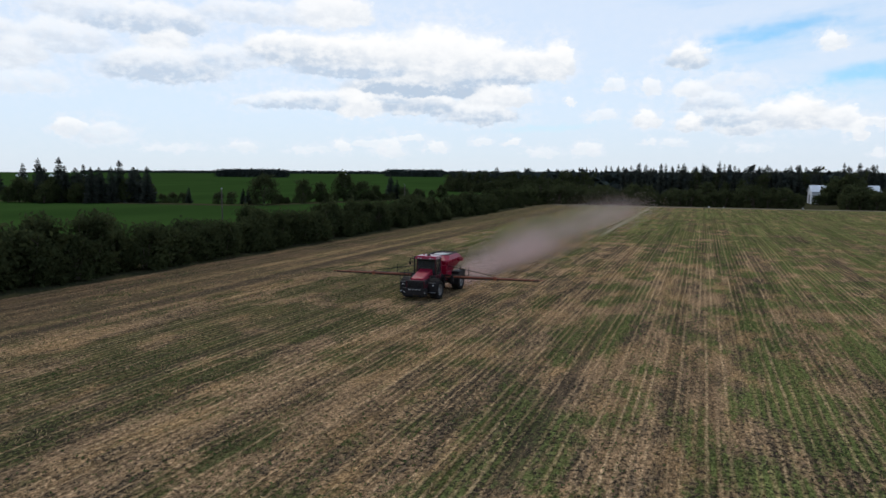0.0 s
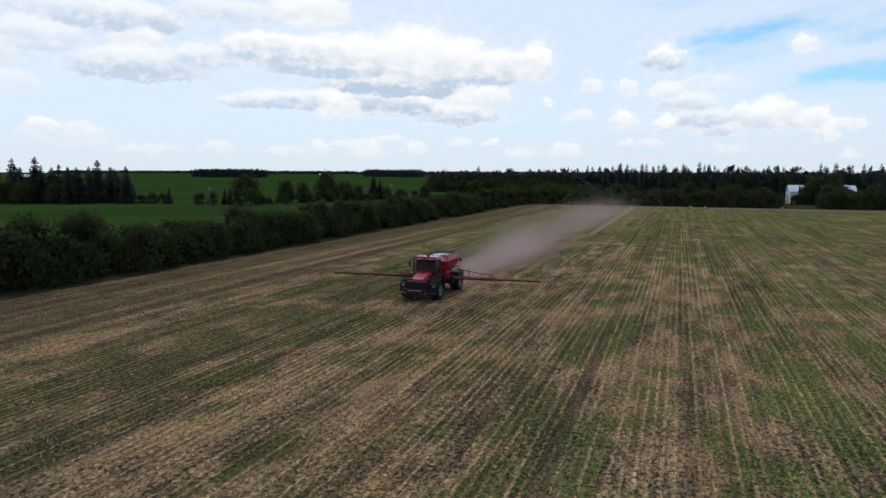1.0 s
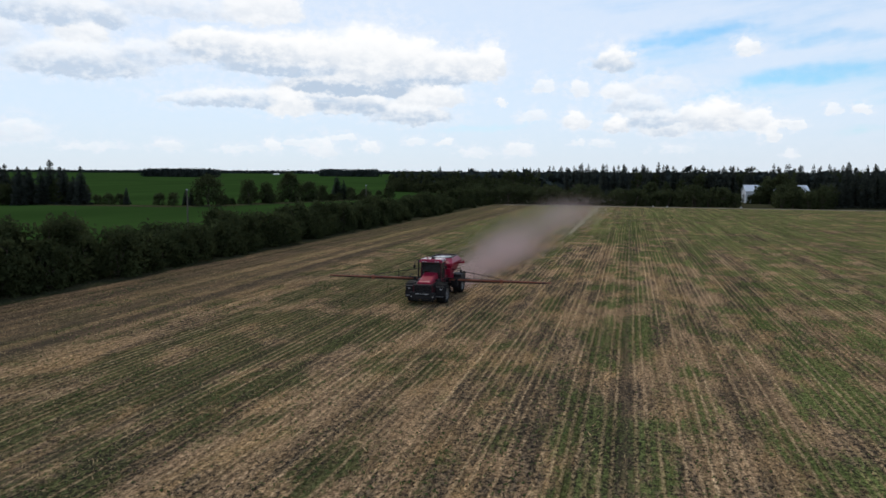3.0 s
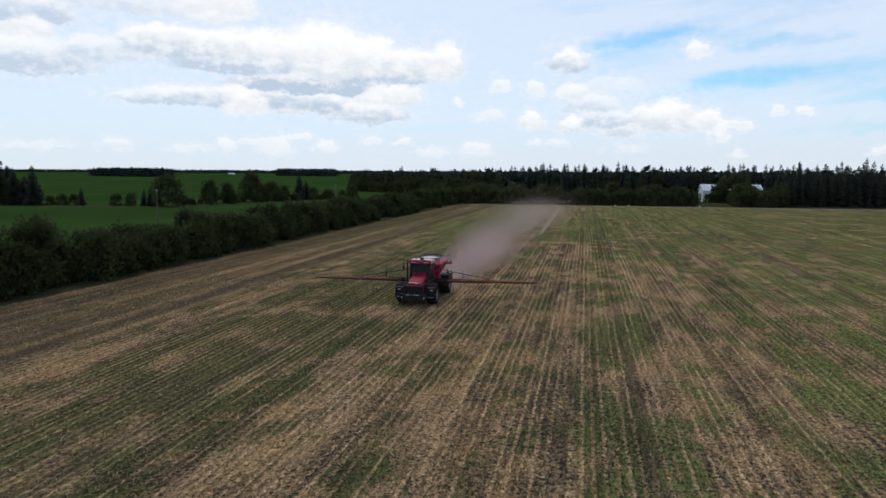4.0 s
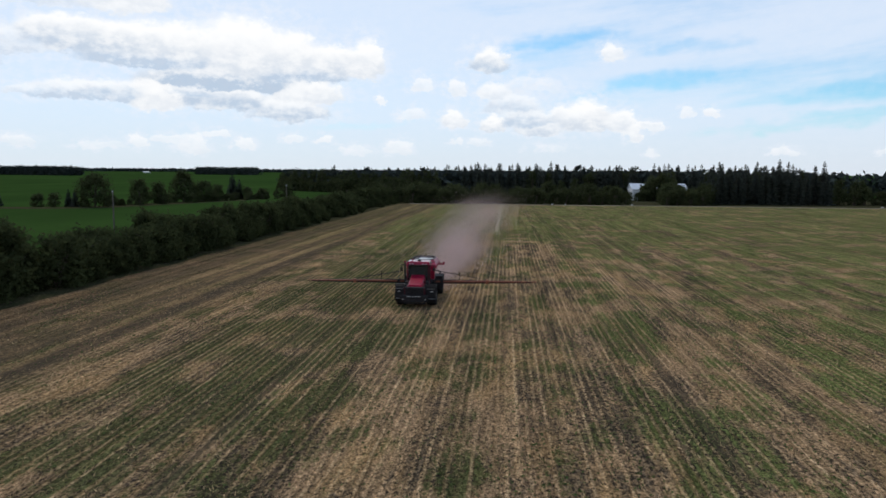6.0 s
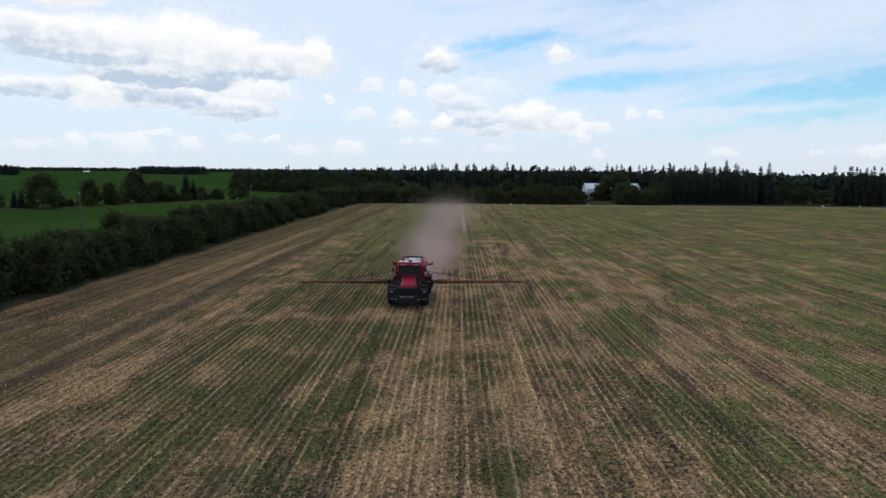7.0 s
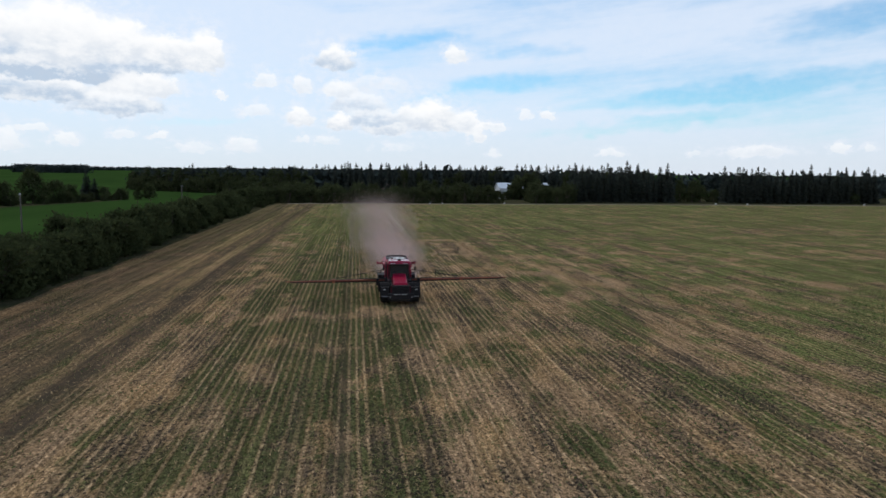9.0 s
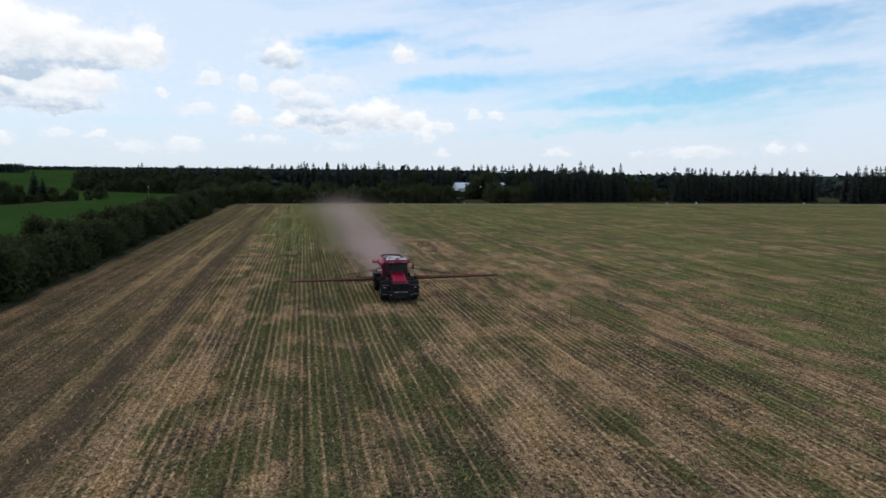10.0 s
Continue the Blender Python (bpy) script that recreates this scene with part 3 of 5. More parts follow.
def leaves(rng, centres, spread, per, size, droop=0.0):
    """Corners and faces of leaf sprays, per sprays round each centre."""
    c = np.repeat(np.asarray(centres), per, axis=0)
    c = c + rng.normal(0, 1, c.shape) * np.asarray(spread)
    k = len(c)
    u = rng.normal(0, 1, (k, 3))
    u[:, 2] -= droop
    u /= np.linalg.norm(u, axis=1)[:, None]
    v = np.cross(u, rng.normal(0, 1, (k, 3)))
    v /= np.linalg.norm(v, axis=1)[:, None]
    s = size * rng.uniform(0.6, 1.5, (k, 1))
    verts = np.stack([c - u * s, c + v * s * 0.5, c + u * s, c - v * s * 0.5], axis=1).reshape(-1, 3)
    return verts, np.arange(4 * k).reshape(-1, 4)


def shrub(seed, height, width, material, label, kind_name="shrub", trunk=0.0, count=90, per=34, leaf=0.17, stems=6):
    """A broadleaf shrub or small tree: bent stems, and a crown of clumps of leaf sprays."""
    rng, rnd = np.random.default_rng(seed), random.Random(seed)
    ob = thing(kind_name, label, "tree" if trunk else "shrub")
    bm = bmesh.new()
    tips = []
    for i in range(stems):
        a = rnd.uniform(0, 6.283)
        r = width * 0.30 * rnd.uniform(0.2, 1.0)
        base = Vector((rnd.uniform(-0.25, 0.25), rnd.uniform(-0.25, 0.25), -0.1))
        if trunk:
            base = Vector((0, 0, -0.1))
        mid = base + Vector((math.cos(a) * r * 0.4, math.sin(a) * r * 0.4, max(trunk, height * 0.35)))
        tip = Vector((math.cos(a) * r, math.sin(a) * r, height * rnd.uniform(0.68, 0.92)))
        w = 0.035 * height * (0.6 if not trunk else 0.45)
        rod(bm, base, mid, w, w * 0.7, 5)
        rod(bm, mid, tip, w * 0.7, w * 0.15, 4)
        for k in range(3):
            s = mid.lerp(tip, rnd.uniform(0.2, 0.8))
            e = s + Vector((rnd.uniform(-1, 1) * width * 0.3, rnd.uniform(-1, 1) * width * 0.3, rnd.uniform(0.1, 0.25) * height))
            e.z = min(e.z, height * 0.93)
            rod(bm, s, e, w * 0.3, w * 0.08, 3)
            tips.append(e)
        tips.append(tip)
    part("trunk", bm, BARK, ob)
    pts = []
    lobes = [(rnd.uniform(0, 6.283), rnd.uniform(0.75, 1.15)) for _ in range(6)]
    while len(pts) < count:
        a, h = rnd.uniform(0, 6.283), rnd.random()
        low = 0.02 if not trunk else trunk / height * 0.7
        z = low + (0.93 - low) * h
        edge = max(0.05, math.sin(math.pi * min(1, (0.12 + 0.88 * h) ** 0.8))) ** 0.6
        lobe = 1 + 0.22 * sum(math.cos(a - la) * (lw - 0.9) * 3 for la, lw in lobes) / 3
        r = width / 2 * edge * lobe * math.sqrt(rnd.uniform(0.25, 1.0))
        pts.append((math.cos(a) * r, math.sin(a) * r, z * height * rnd.uniform(0.88, 1.04)))
    pts += [tuple(t) for t in tips]
    sp = width * 0.065
    v, f = leaves(rng, pts, (sp, sp, sp * 1.1), per, leaf)
    raw("crown", v, f, material, ob)
    return ob


def spruce(seed, height, width, label, bare=0.05):
    """A spruce: straight trunk and whorls of drooping boughs, each a fan of needle sprays."""
    rng, rnd = np.random.default_rng(seed), random.Random(seed)
    ob = thing("spruce", label, "tree")
    bm = bmesh.new()
    rod(bm, (0, 0, -0.2), (0, 0, height * 0.98), 0.016 * height, 0.02, 7)
    part("trunk", bm, BARK, ob)
    vs = []
    z = height * bare
    while z < height * 0.985:
        k = 1 - z / height
        reach = width / 2 * (k ** (0.70 if k > 0.3 else 0.82)) * (1.0 if k > 0.3 else 1.34) * rnd.uniform(0.78, 1.12) + 0.12
        boughs = max(5, int(5 + 4 * k))
        start = rnd.uniform(0, 6.283)
        for i in range(boughs):
            a = start + 6.283 * i / boughs + rnd.uniform(-0.25, 0.25)
            r = reach * rnd.uniform(0.7, 1.12)
            d = Vector((math.cos(a), math.sin(a), 0))
            s = Vector((-d.y, d.x, 0))
            drop = r * (rnd.uniform(0.18, 0.42) - 0.7 * (k < 0.15))
            n = 2
            for j in range(n):
                c0, c1 = d * (r * j / n), d * (r * (j + 1.25) / n)
                c0.z, c1.z = z - drop * j / n, z - drop * (j + 1) / n + 0.12 * r * (j == n - 1)
                w = r * rnd.uniform(0.28, 0.44) * (1 - 0.25 * j)
                mid = (c0 + c1) / 2
                lift = rnd.uniform(-0.45, 0.05) * w
                vs += [c0, mid + s * w + Vector((0, 0, lift)), c1, mid - s * w + Vector((0, 0, lift))]
                hang = Vector((0, 0, -rnd.uniform(0.35, 0.8) * w - 0.30))
                vs += [c0, mid + hang + s * w * 0.3, c1, mid + Vector((0, 0, 0.22))]
        z += height * rnd.uniform(0.027, 0.037) + 0.04
    top = Vector((0, 0, height))
    vs += [top + Vector((0, 0, 0.25)), top + Vector((0.12, 0, -0.5)), top + Vector((0, 0.1, -0.9)), top + Vector((-0.12, 0, -0.5))]
    raw("crown", [tuple(v) for v in vs], np.arange(len(vs)).reshape(-1, 4), NEEDLE, ob)
    return ob


def planted(kinds, used, x, y, scale, rnd, tall=1.0, group=""):
    """Sets one of the kinds at a place: the first time the original, then copies."""
    src = rnd.choice(kinds)
    m = Matrix.Translation((x, y, rise(x, y) - 0.05)) @ Matrix.Rotation(rnd.uniform(0, 6.283), 4, "Z") @ Matrix.Diagonal((scale, scale, scale * tall, 1))
    if src.name not in used:
        used.add(src.name)
        src.matrix_basis = m
        ob = src
    else:
        # the copy keeps only the pose that it is given
        keep = src.matrix_basis.copy()
        src.matrix_basis = Matrix.Identity(4)
        ob = copy_thing(src, m)
        src.matrix_basis = keep
    return tagged(ob, group=group)


def build_hedge():
    rnd, used = random.Random(11), set()
    kinds = [shrub(20 + i, h, w, LEAF, "dense dark green willow bush in the field hedge", count=c, per=23, leaf=0.205)
             for i, (h, w, c) in enumerate(((5.8, 5.2, 105), (5.0, 5.6, 105), (6.4, 4.8, 105), (4.3, 5.0, 85), (3.2, 3.8, 60)))]
    y = -44.0
    while y < 212:
        planted(kinds[:4], used, -38.0 + rnd.uniform(-0.9, 0.9) - max(0, y - 60) * 0.02, y, rnd.uniform(0.78, 1.16), rnd, group="bushes of the hedge")
        if rnd.random() < 0.75:
            planted(kinds, used, -41.5 + rnd.uniform(-0.8, 0.8) - max(0, y - 60) * 0.02, y + 1.8, rnd.uniform(0.75, 1.1), rnd, group="bushes of the hedge")
        if rnd.random() < 0.30:
            planted(kinds[4:], used, -36.0 + rnd.uniform(-0.3, 0.3), y + 1.2, rnd.uniform(0.5, 0.8), rnd, group="bushes of the hedge")
        y += rnd.uniform(2.9, 4.0)
    # a second rank closes the thin places
    for x, yy, k in ((-38.4, -8.6, 1.10), (-40.6, -11.0, 1.15), (-38.8, -13.2, 1.05), (-40.8, -5.4, 1.1)):
        planted(kinds[:3], used, x, yy, k, rnd, group="bushes of the hedge")


def build_woods():
    rnd, used = random.Random(5), set()
    firs = [spruce(40 + i, h, w, "tall dark spruce in the wood at the field's end") for i, (h, w) in enumerate(((18.6, 7.6), (17.0, 8.2), (20.0, 7.4), (15.4, 7.8), (17.6, 6.8)))]
    broad = [shrub(60 + i, h, w, BUSHLEAF, "rounded green bush at the wood's edge", "bush", count=70, per=14, leaf=0.345) for i, (h, w) in enumerate(((6.5, 7.0), (5.6, 6.4), (7.4, 6.2)))]
    tall = [shrub(70 + i, h, w, POPLAR, "dull green broadleaf tree among the spruces", "broadleaf_tree", trunk=2.4, count=80, per=11, leaf=0.39, stems=5) for i, (h, w) in enumerate(((15.0, 7.4), (13.5, 6.6)))]
    # rounded bushes along the field's end, from the hedge's corner on
    x = -44.0
    while x < 84:
        planted(broad, used, x, 213 + rnd.uniform(-1.5, 2.5), rnd.uniform(0.75, 1.15), rnd, group="bushes at the field's end")
        if rnd.random() < 0.7 and not 53 < x < 67:
            planted(broad, used, x + 2, 220 + rnd.uniform(-2, 3), rnd.uniform(0.9, 1.3), rnd, group="bushes at the field's end")
        if 55.5 < x + 4.4 < 68.5:
            x = 65.0
        x += rnd.uniform(3.6, 5.2)
    # the spruce wood behind
    back = []
    x = -150.0
    while x < 150:
        for k in range(4):
            yy = 285 + 12 * k + rnd.uniform(-5, 5) + max(0, 14 - x) * 0.50 + max(0, -40 - x) * 0.45
            xx = x + rnd.uniform(-2, 2)
            if 58 < xx < 98 and yy < 284:
                continue
            if k >= 3:
                back.append((rnd.choice(firs), xx, yy, rnd.uniform(0.80, 0.94) * (1.0 if xx > 0 else max(0.84, 1.0 + xx * 0.0012)), rnd.uniform(0, 6.283)))
            elif k == 2 and rnd.random() < 0.4:
                continue
            elif rnd.random() < 0.14 + 0.34 * (xx < -20):
                planted(tall, used, xx, yy, rnd.uniform(0.8, 1.1) * (1.0 if xx > 0 else max(0.84, 1.0 + xx * 0.0012)), rnd, group="trees of the wood")
            else:
                planted(firs, used, xx, yy, rnd.choice((0.79, 0.82, 0.85, 0.88, 0.90, 0.93, 1.0)) * (1.0 if xx > 0 else max(0.84, 1.0 + xx * 0.0012)), rnd, group="trees of the wood")
        x += rnd.uniform(2.9, 3.9)
    # the wood's ragged broadleaf edge towards the crop
    x = -150.0
    while x < -34:
        yb = 276 + max(0, 14 - x) * 0.50 + max(0, -40 - x) * 0.45
        planted(tall, used, x, yb + rnd.uniform(-3, 3), rnd.uniform(0.70, 1.0), rnd, group="trees of the wood")
        planted(broad, used, x + 1.5, yb - 6 + rnd.uniform(-2, 2), rnd.uniform(0.9, 1.4), rnd, group="bushes at the wood's foot")
        x += rnd.uniform(3.4, 5.0)
    # broadleaf trees between the bushes and the spruces
    x = -70.0
    while x < 60:
        planted(tall + broad, used, x, 238 + rnd.uniform(-8, 14) + max(0, -x - 10) * 0.9, rnd.uniform(0.55, 0.85), rnd, group="trees of the wood")
        x += rnd.uniform(4.0, 7.0)
    # the hindmost row, of which only tops show, joined
    vs, fs, at = [], [], 0
    for src, xx, yy, s, a in back:
        crown = next(c for c in src.children if c.name.startswith("crown"))
        v = np.empty(len(crown.data.vertices) * 3, np.float32)
        crown.data.vertices.foreach_get("co", v)
        v = v.reshape(-1, 3) * s
        ca, sa = math.cos(a), math.sin(a)
        vs.append(np.stack([v[:, 0] * ca - v[:, 1] * sa + xx, v[:, 0] * sa + v[:, 1] * ca + yy, v[:, 2]], 1))
        fs.append(np.arange(len(v)).reshape(-1, 4) + at)
        at += len(v)
    tagged(raw("back_spruces", np.concatenate(vs), np.concatenate(fs), NEEDLE), "hindmost spruces of the wood, their tops against the sky", "wood", kind="stuff")
    # close spruce belts nearer the field's edge
    for x0, x1, yb in ((90, 134, 224), (158, 230, 219), (240, 312, 207)):
        x = x0
        while x < x1:
            planted(firs, used, x, yb + rnd.uniform(-1.5, 1.5), rnd.uniform(0.74, 0.90), rnd, tall=0.98, group="trees of the belt")
            planted(firs, used, x + 1.2, yb + 6 + rnd.uniform(-1.5, 1.5), rnd.uniform(0.80, 0.90), rnd, group="trees of the belt")
            x += rnd.uniform(2.9, 3.7)
    for x in (136, 142, 147, 152):
        planted(tall, used, x, 232 + rnd.uniform(-3, 3), rnd.uniform(0.65, 0.85), rnd, group="trees of the wood")
    # bushes that half hide the barn
    for x, y, s in ((71.2, 256.5, 1.34), (65.9, 250, 0.72), (69.4, 251, 0.88), (73.6, 255, 1.55), (77.2, 256, 1.75), (80.8, 256.5, 1.6), (84.5, 256, 0.85), (88.5, 256, 0.9), (73.8, 232, 1.2), (79.5, 231, 1.1), (92.5, 231, 1.4), (97, 229, 1.2), (136, 226, 0.9), (141, 229, 1.0), (146, 227, 0.9), (151, 229, 1.1), (156, 226, 0.9), (217, 216, 0.8)):
        planted(broad, used, x, y, s, rnd, group="bushes at the field's end")
    return firs, broad, tall, used, rnd


def build_left_trees(firs, broad, tall, used, rnd):
    """Loose trees on the crop land beyond the hedge."""
    pop = shrub(81, 12.0, 10.5, POPLAR, "broad grey-green poplar standing alone in the crop", "poplar", trunk=1.6, count=150, per=18, leaf=0.35, stems=7)
    ash = shrub(82, 11.5, 8.0, LEAF, "dark round broadleaf tree in the crop", "broadleaf_tree", trunk=1.5, count=130, per=18, leaf=0.35, stems=6)
    spots = [("p", -128, 149, 0.95), ("a", -124, 170, 0.82), ("a", -120, 176, 0.72), ("a", -119, 193, 1.10), ("p", -114, 200, 0.72), ("a", -112, 208, 0.6),
             ("f", -112, 224, 0.72), ("f", -110, 227, 0.55), ("b", -106, 226, 0.8), ("b", -101, 230, 0.75), ("b", -147, 147, 0.75), ("b", -142, 148, 0.65), ("f", -138, 150, 0.36),
             ("f", -135, 149, 0.40), ("b", -121, 184, 0.5), ("b", -164, 153, 0.62), ("b", -168, 152, 0.7), ("b", -172, 151, 0.6), ("f", -161, 153, 0.36), ("f", -189, 147, 1.05), ("f", -210, 138, 1.12), ("f", -204, 140, 0.9), ("a", -92, 238, 0.6), ("b", -96, 236, 0.6)]
    spots += [("f", -286, 250, 1.12), ("f", -281, 248, 0.8), ("f", -300, 228, 1.05), ("f", -305, 220, 0.85), ("f", -312, 210, 1.1), ("f", -316, 204, 0.95), ("f", -325, 196, 1.0)]
    more = random.Random(31)
    for cx, cy, k in ((-187, 149, 15), (-199, 143, 16), (-212, 136, 16)):
        for _ in range(k):
            spots.append((more.choice("fafa"), cx + more.gauss(0, 4.5), cy + more.gauss(0, 3.5), more.uniform(0.58, 0.90)))
    for _ in range(34):
        u = more.random()
        spots.append((more.choice("bba"), -181 - 44 * u + more.gauss(0, 2), 149 - 20 * u + more.gauss(0, 2.5), more.uniform(0.5, 0.85)))
    for _ in range(38):
        u = more.random()
        spots.append(("b", -129 + 30 * u + more.gauss(0, 2), 152 + 84 * u + more.gauss(0, 3), more.uniform(0.3, 0.55)))
    for k, x, y, s in spots:
        y += 6.0 if x > -160 else 0.0
        planted({"p": [pop], "a": [ash], "f": firs, "b": broad}[k], used, x, y, s * (1.0 if k == "b" else 1.2), rnd, tall={"f": 0.74, "b": 1.0}.get(k, 0.82), group="trees in the crop")


def build_far_woods():
    """Woods near the horizon: many small ragged crowns, joined."""
    def wood(label, x0, x1, y0, y1, tall, count, seed, size=1.7, slant=0.0):
        rng = np.random.default_rng(seed)
        xs, ys = rng.uniform(x0, x1, count), rng.uniform(y0, y1, count)
        ys = ys + slant * (np.maximum(0, 14 - xs) * 0.50 + np.maximum(0, -40 - xs) * 0.45)
        pts = []
        for x, y in zip(xs, ys):
            h = tall * rng.uniform(0.7, 1.1)
            for k in range(5):
                pts.append((x + rng.normal(0, 1.6), y + rng.normal(0, 1.6), rise(x, y) + h * (k + 0.6) / 5.4))
        v, f = leaves(rng, pts, (size * 0.9, size * 0.9, 1.2), 4, size * 1.1)
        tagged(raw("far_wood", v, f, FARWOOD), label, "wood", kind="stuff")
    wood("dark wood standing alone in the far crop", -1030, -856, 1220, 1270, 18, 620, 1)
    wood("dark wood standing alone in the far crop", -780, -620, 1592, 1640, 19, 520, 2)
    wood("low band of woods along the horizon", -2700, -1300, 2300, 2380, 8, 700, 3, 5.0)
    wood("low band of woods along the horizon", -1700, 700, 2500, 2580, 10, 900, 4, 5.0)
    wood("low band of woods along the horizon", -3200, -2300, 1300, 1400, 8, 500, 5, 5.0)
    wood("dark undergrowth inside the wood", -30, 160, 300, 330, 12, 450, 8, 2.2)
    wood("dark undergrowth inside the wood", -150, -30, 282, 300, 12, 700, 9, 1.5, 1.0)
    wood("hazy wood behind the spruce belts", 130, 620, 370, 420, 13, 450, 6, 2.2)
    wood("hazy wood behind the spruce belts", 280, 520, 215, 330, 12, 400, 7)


build_verge("crop_margin", "brown weedy margin under the trees in the crop",
            [((-330 + 12 * k, 124 + 1.1 * k), (-330 + 12 * k, 134 + 1.1 * k)) for k in range(17)] + [((-122 + 3 * k, 150 + 11 * k), (-134 + 3 * k, 154 + 11 * k)) for k in range(9)], 6)
build_hedge()
_woods = build_woods()
build_left_trees(*_woods)
build_far_woods()

# ---------------------------------------------------------------- barn, poles


def build_barn(x0=65.5, x1=90.0, y0=262.0, y1=274.0, eave=5.2, ridge=7.7):
    ob = thing("barn", "long white metal barn half hidden by bushes", "barn")
    mid = (y0 + y1) / 2
    for y in (y0, y1):
        bm = box(bmesh.new(), x0, x1, y - 0.1, y + 0.1, -0.2, eave, 0.02)
        for k in range(50):
            xx = x0 + (x1 - x0) * (k + 0.5) / 50
            s = -1 if y == y0 else 1
            box(bm, xx - 0.04, xx + 0.04, y + s * 0.1 - 0.02, y + s * 0.1 + 0.02, 0, eave - 0.05, 0)
        part("wall", bm, SIDING, ob)
    for x in (x0, x1):
        bm = bmesh.new()
        lo = [bm.verts.new((x - 0.1, y, z)) for y, z in ((y0 + 0.1, -0.2), (y1 - 0.1, -0.2), (y1 - 0.1, eave), (mid, ridge), (y0 + 0.1, eave))]
        f = bm.faces.new(lo)
        ext = bmesh.ops.extrude_face_region(bm, geom=[f])["geom"]
        bmesh.ops.translate(bm, verts=[v for v in ext if isinstance(v, bmesh.types.BMVert)], vec=(0.2, 0, 0))
        bmesh.ops.recalc_face_normals(bm, faces=bm.faces)
        part("gable", bm, SIDING, ob)
    for s in (-1, 1):
        bm = bmesh.new()
        ye = mid + s * ((y1 - y0) / 2 + 0.5)
        ze = eave - 0.5 * (ridge - eave) / ((y1 - y0) / 2)
        hull(bm, [(x0 - 0.5, mid, ridge + 0.02), (x1 + 0.5, mid, ridge + 0.02), (x1 + 0.5, ye, ze + 0.02), (x0 - 0.5, ye, ze + 0.02)],
             [(x0 - 0.5, mid, ridge + 0.14), (x1 + 0.5, mid, ridge + 0.14), (x1 + 0.5, ye, ze + 0.14), (x0 - 0.5, ye, ze + 0.14)], 0)
        part("roof", bm, ROOFING, ob)
    bm = box(bmesh.new(), x0 - 0.16, x0 - 0.11, mid - 2.0, mid + 2.0, 0, 3.9, 0.01)
    part("door", bm, GREY, ob, "grey sliding door")


def build_shed(x, y, long, deep, eave, ridge):
    """A far farm shed: four walls and a gabled roof along x."""
    z = rise(x, y) - 0.3
    ob = thing("farm_shed", "pale farm shed near the horizon", "shed", "sheds near the horizon", at=(x, y, z))
    bm = bmesh.new()
    prof = [(-deep / 2, 0), (deep / 2, 0), (deep / 2, eave), (0, ridge), (-deep / 2, eave)]
    a, c = [bm.verts.new((-long / 2, py, pz)) for py, pz in prof], [bm.verts.new((long / 2, py, pz)) for py, pz in prof]
    bm.faces.new(a)
    bm.faces.new(c[::-1])
    for k in (0, 1, 4):
        bm.faces.new((a[k], a[(k + 1) % 5], c[(k + 1) % 5], c[k]))
    bmesh.ops.recalc_face_normals(bm, faces=bm.faces)
    part("wall", bm, SIDING, ob)
    for s in (-1, 1):
        e = s * (deep / 2 + 0.4)
        bm = hull(bmesh.new(), [(-long / 2 - 0.4, 0, ridge + 0.02), (long / 2 + 0.4, 0, ridge + 0.02), (long / 2 + 0.4, e, eave - 0.1), (-long / 2 - 0.4, e, eave - 0.1)],
                  [(-long / 2 - 0.4, 0, ridge + 0.22), (long / 2 + 0.4, 0, ridge + 0.22), (long / 2 + 0.4, e, eave + 0.1), (-long / 2 - 0.4, e, eave + 0.1)], 0)
        part("roof", bm, ROOFING, ob)


def build_pole(x, y, h):
    ob = thing("utility_pole", "weathered timber utility pole beyond the hedge", "pole", "poles in the crop", at=(x, y, rise(x, y)))
    part("post", rod(bmesh.new(), (0, 0, -0.3), (0, 0, h), 0.12, 0.08, 10), TIMBER, ob)
    part("cap", rod(bmesh.new(), (0, 0, h), (0, 0, h + 0.22), 0.13, 0.10, 10), GREY, ob, "grey transformer cap")


build_barn()
for _x, _y, _l, _d, _e, _r in ((-1048, 1860, 17, 9, 2.6, 3.9), (-1165, 925, 30, 10, 3.6, 5.4), (-1215, 890, 20, 10, 3.6, 5.4), (-1130, 960, 12, 8, 3.2, 4.8)):
    build_shed(_x, _y, _l, _d, _e, _r)
for _x, _y, _h in ((-39.8, 85, 8.8), (-46.0, 29.9, 8.8)):
    build_pole(_x, _y, _h)


def build_boulders():
    """Pale field stones cleared to the far edge."""
    rnd = random.Random(17)
    for x, y, r in ((25.5, 208.6, 0.42), (30.5, 208.9, 0.34), (56.0, 209.3, 0.4), (147.0, 208.2, 0.42), (160.5, 207.0, 0.45), (212.0, 203.5, 0.45)):
        bm = bmesh.new()
        bmesh.ops.create_icosphere(bm, subdivisions=2, radius=r)
        seed = Vector((rnd.uniform(0, 50), rnd.uniform(0, 50), 0))
        for v in bm.verts:
            v.co *= 1 + 0.28 * noise.noise(v.co * 1.7 / r + seed)
            v.co.z *= 0.72
        me = bpy.data.meshes.new("field_stone")
        bm.to_mesh(me)
        bm.free()
        me.materials.append(STONE)
        ob = new("field_stone", me)
        ob.location = (x, y, r * 0.45)
        tagged(ob, "pale rounded field stone lying at the field's far edge", "stone", "stones at the field's edge")


build_boulders()

# ---------------------------------------------------------------- fertilizer spreader


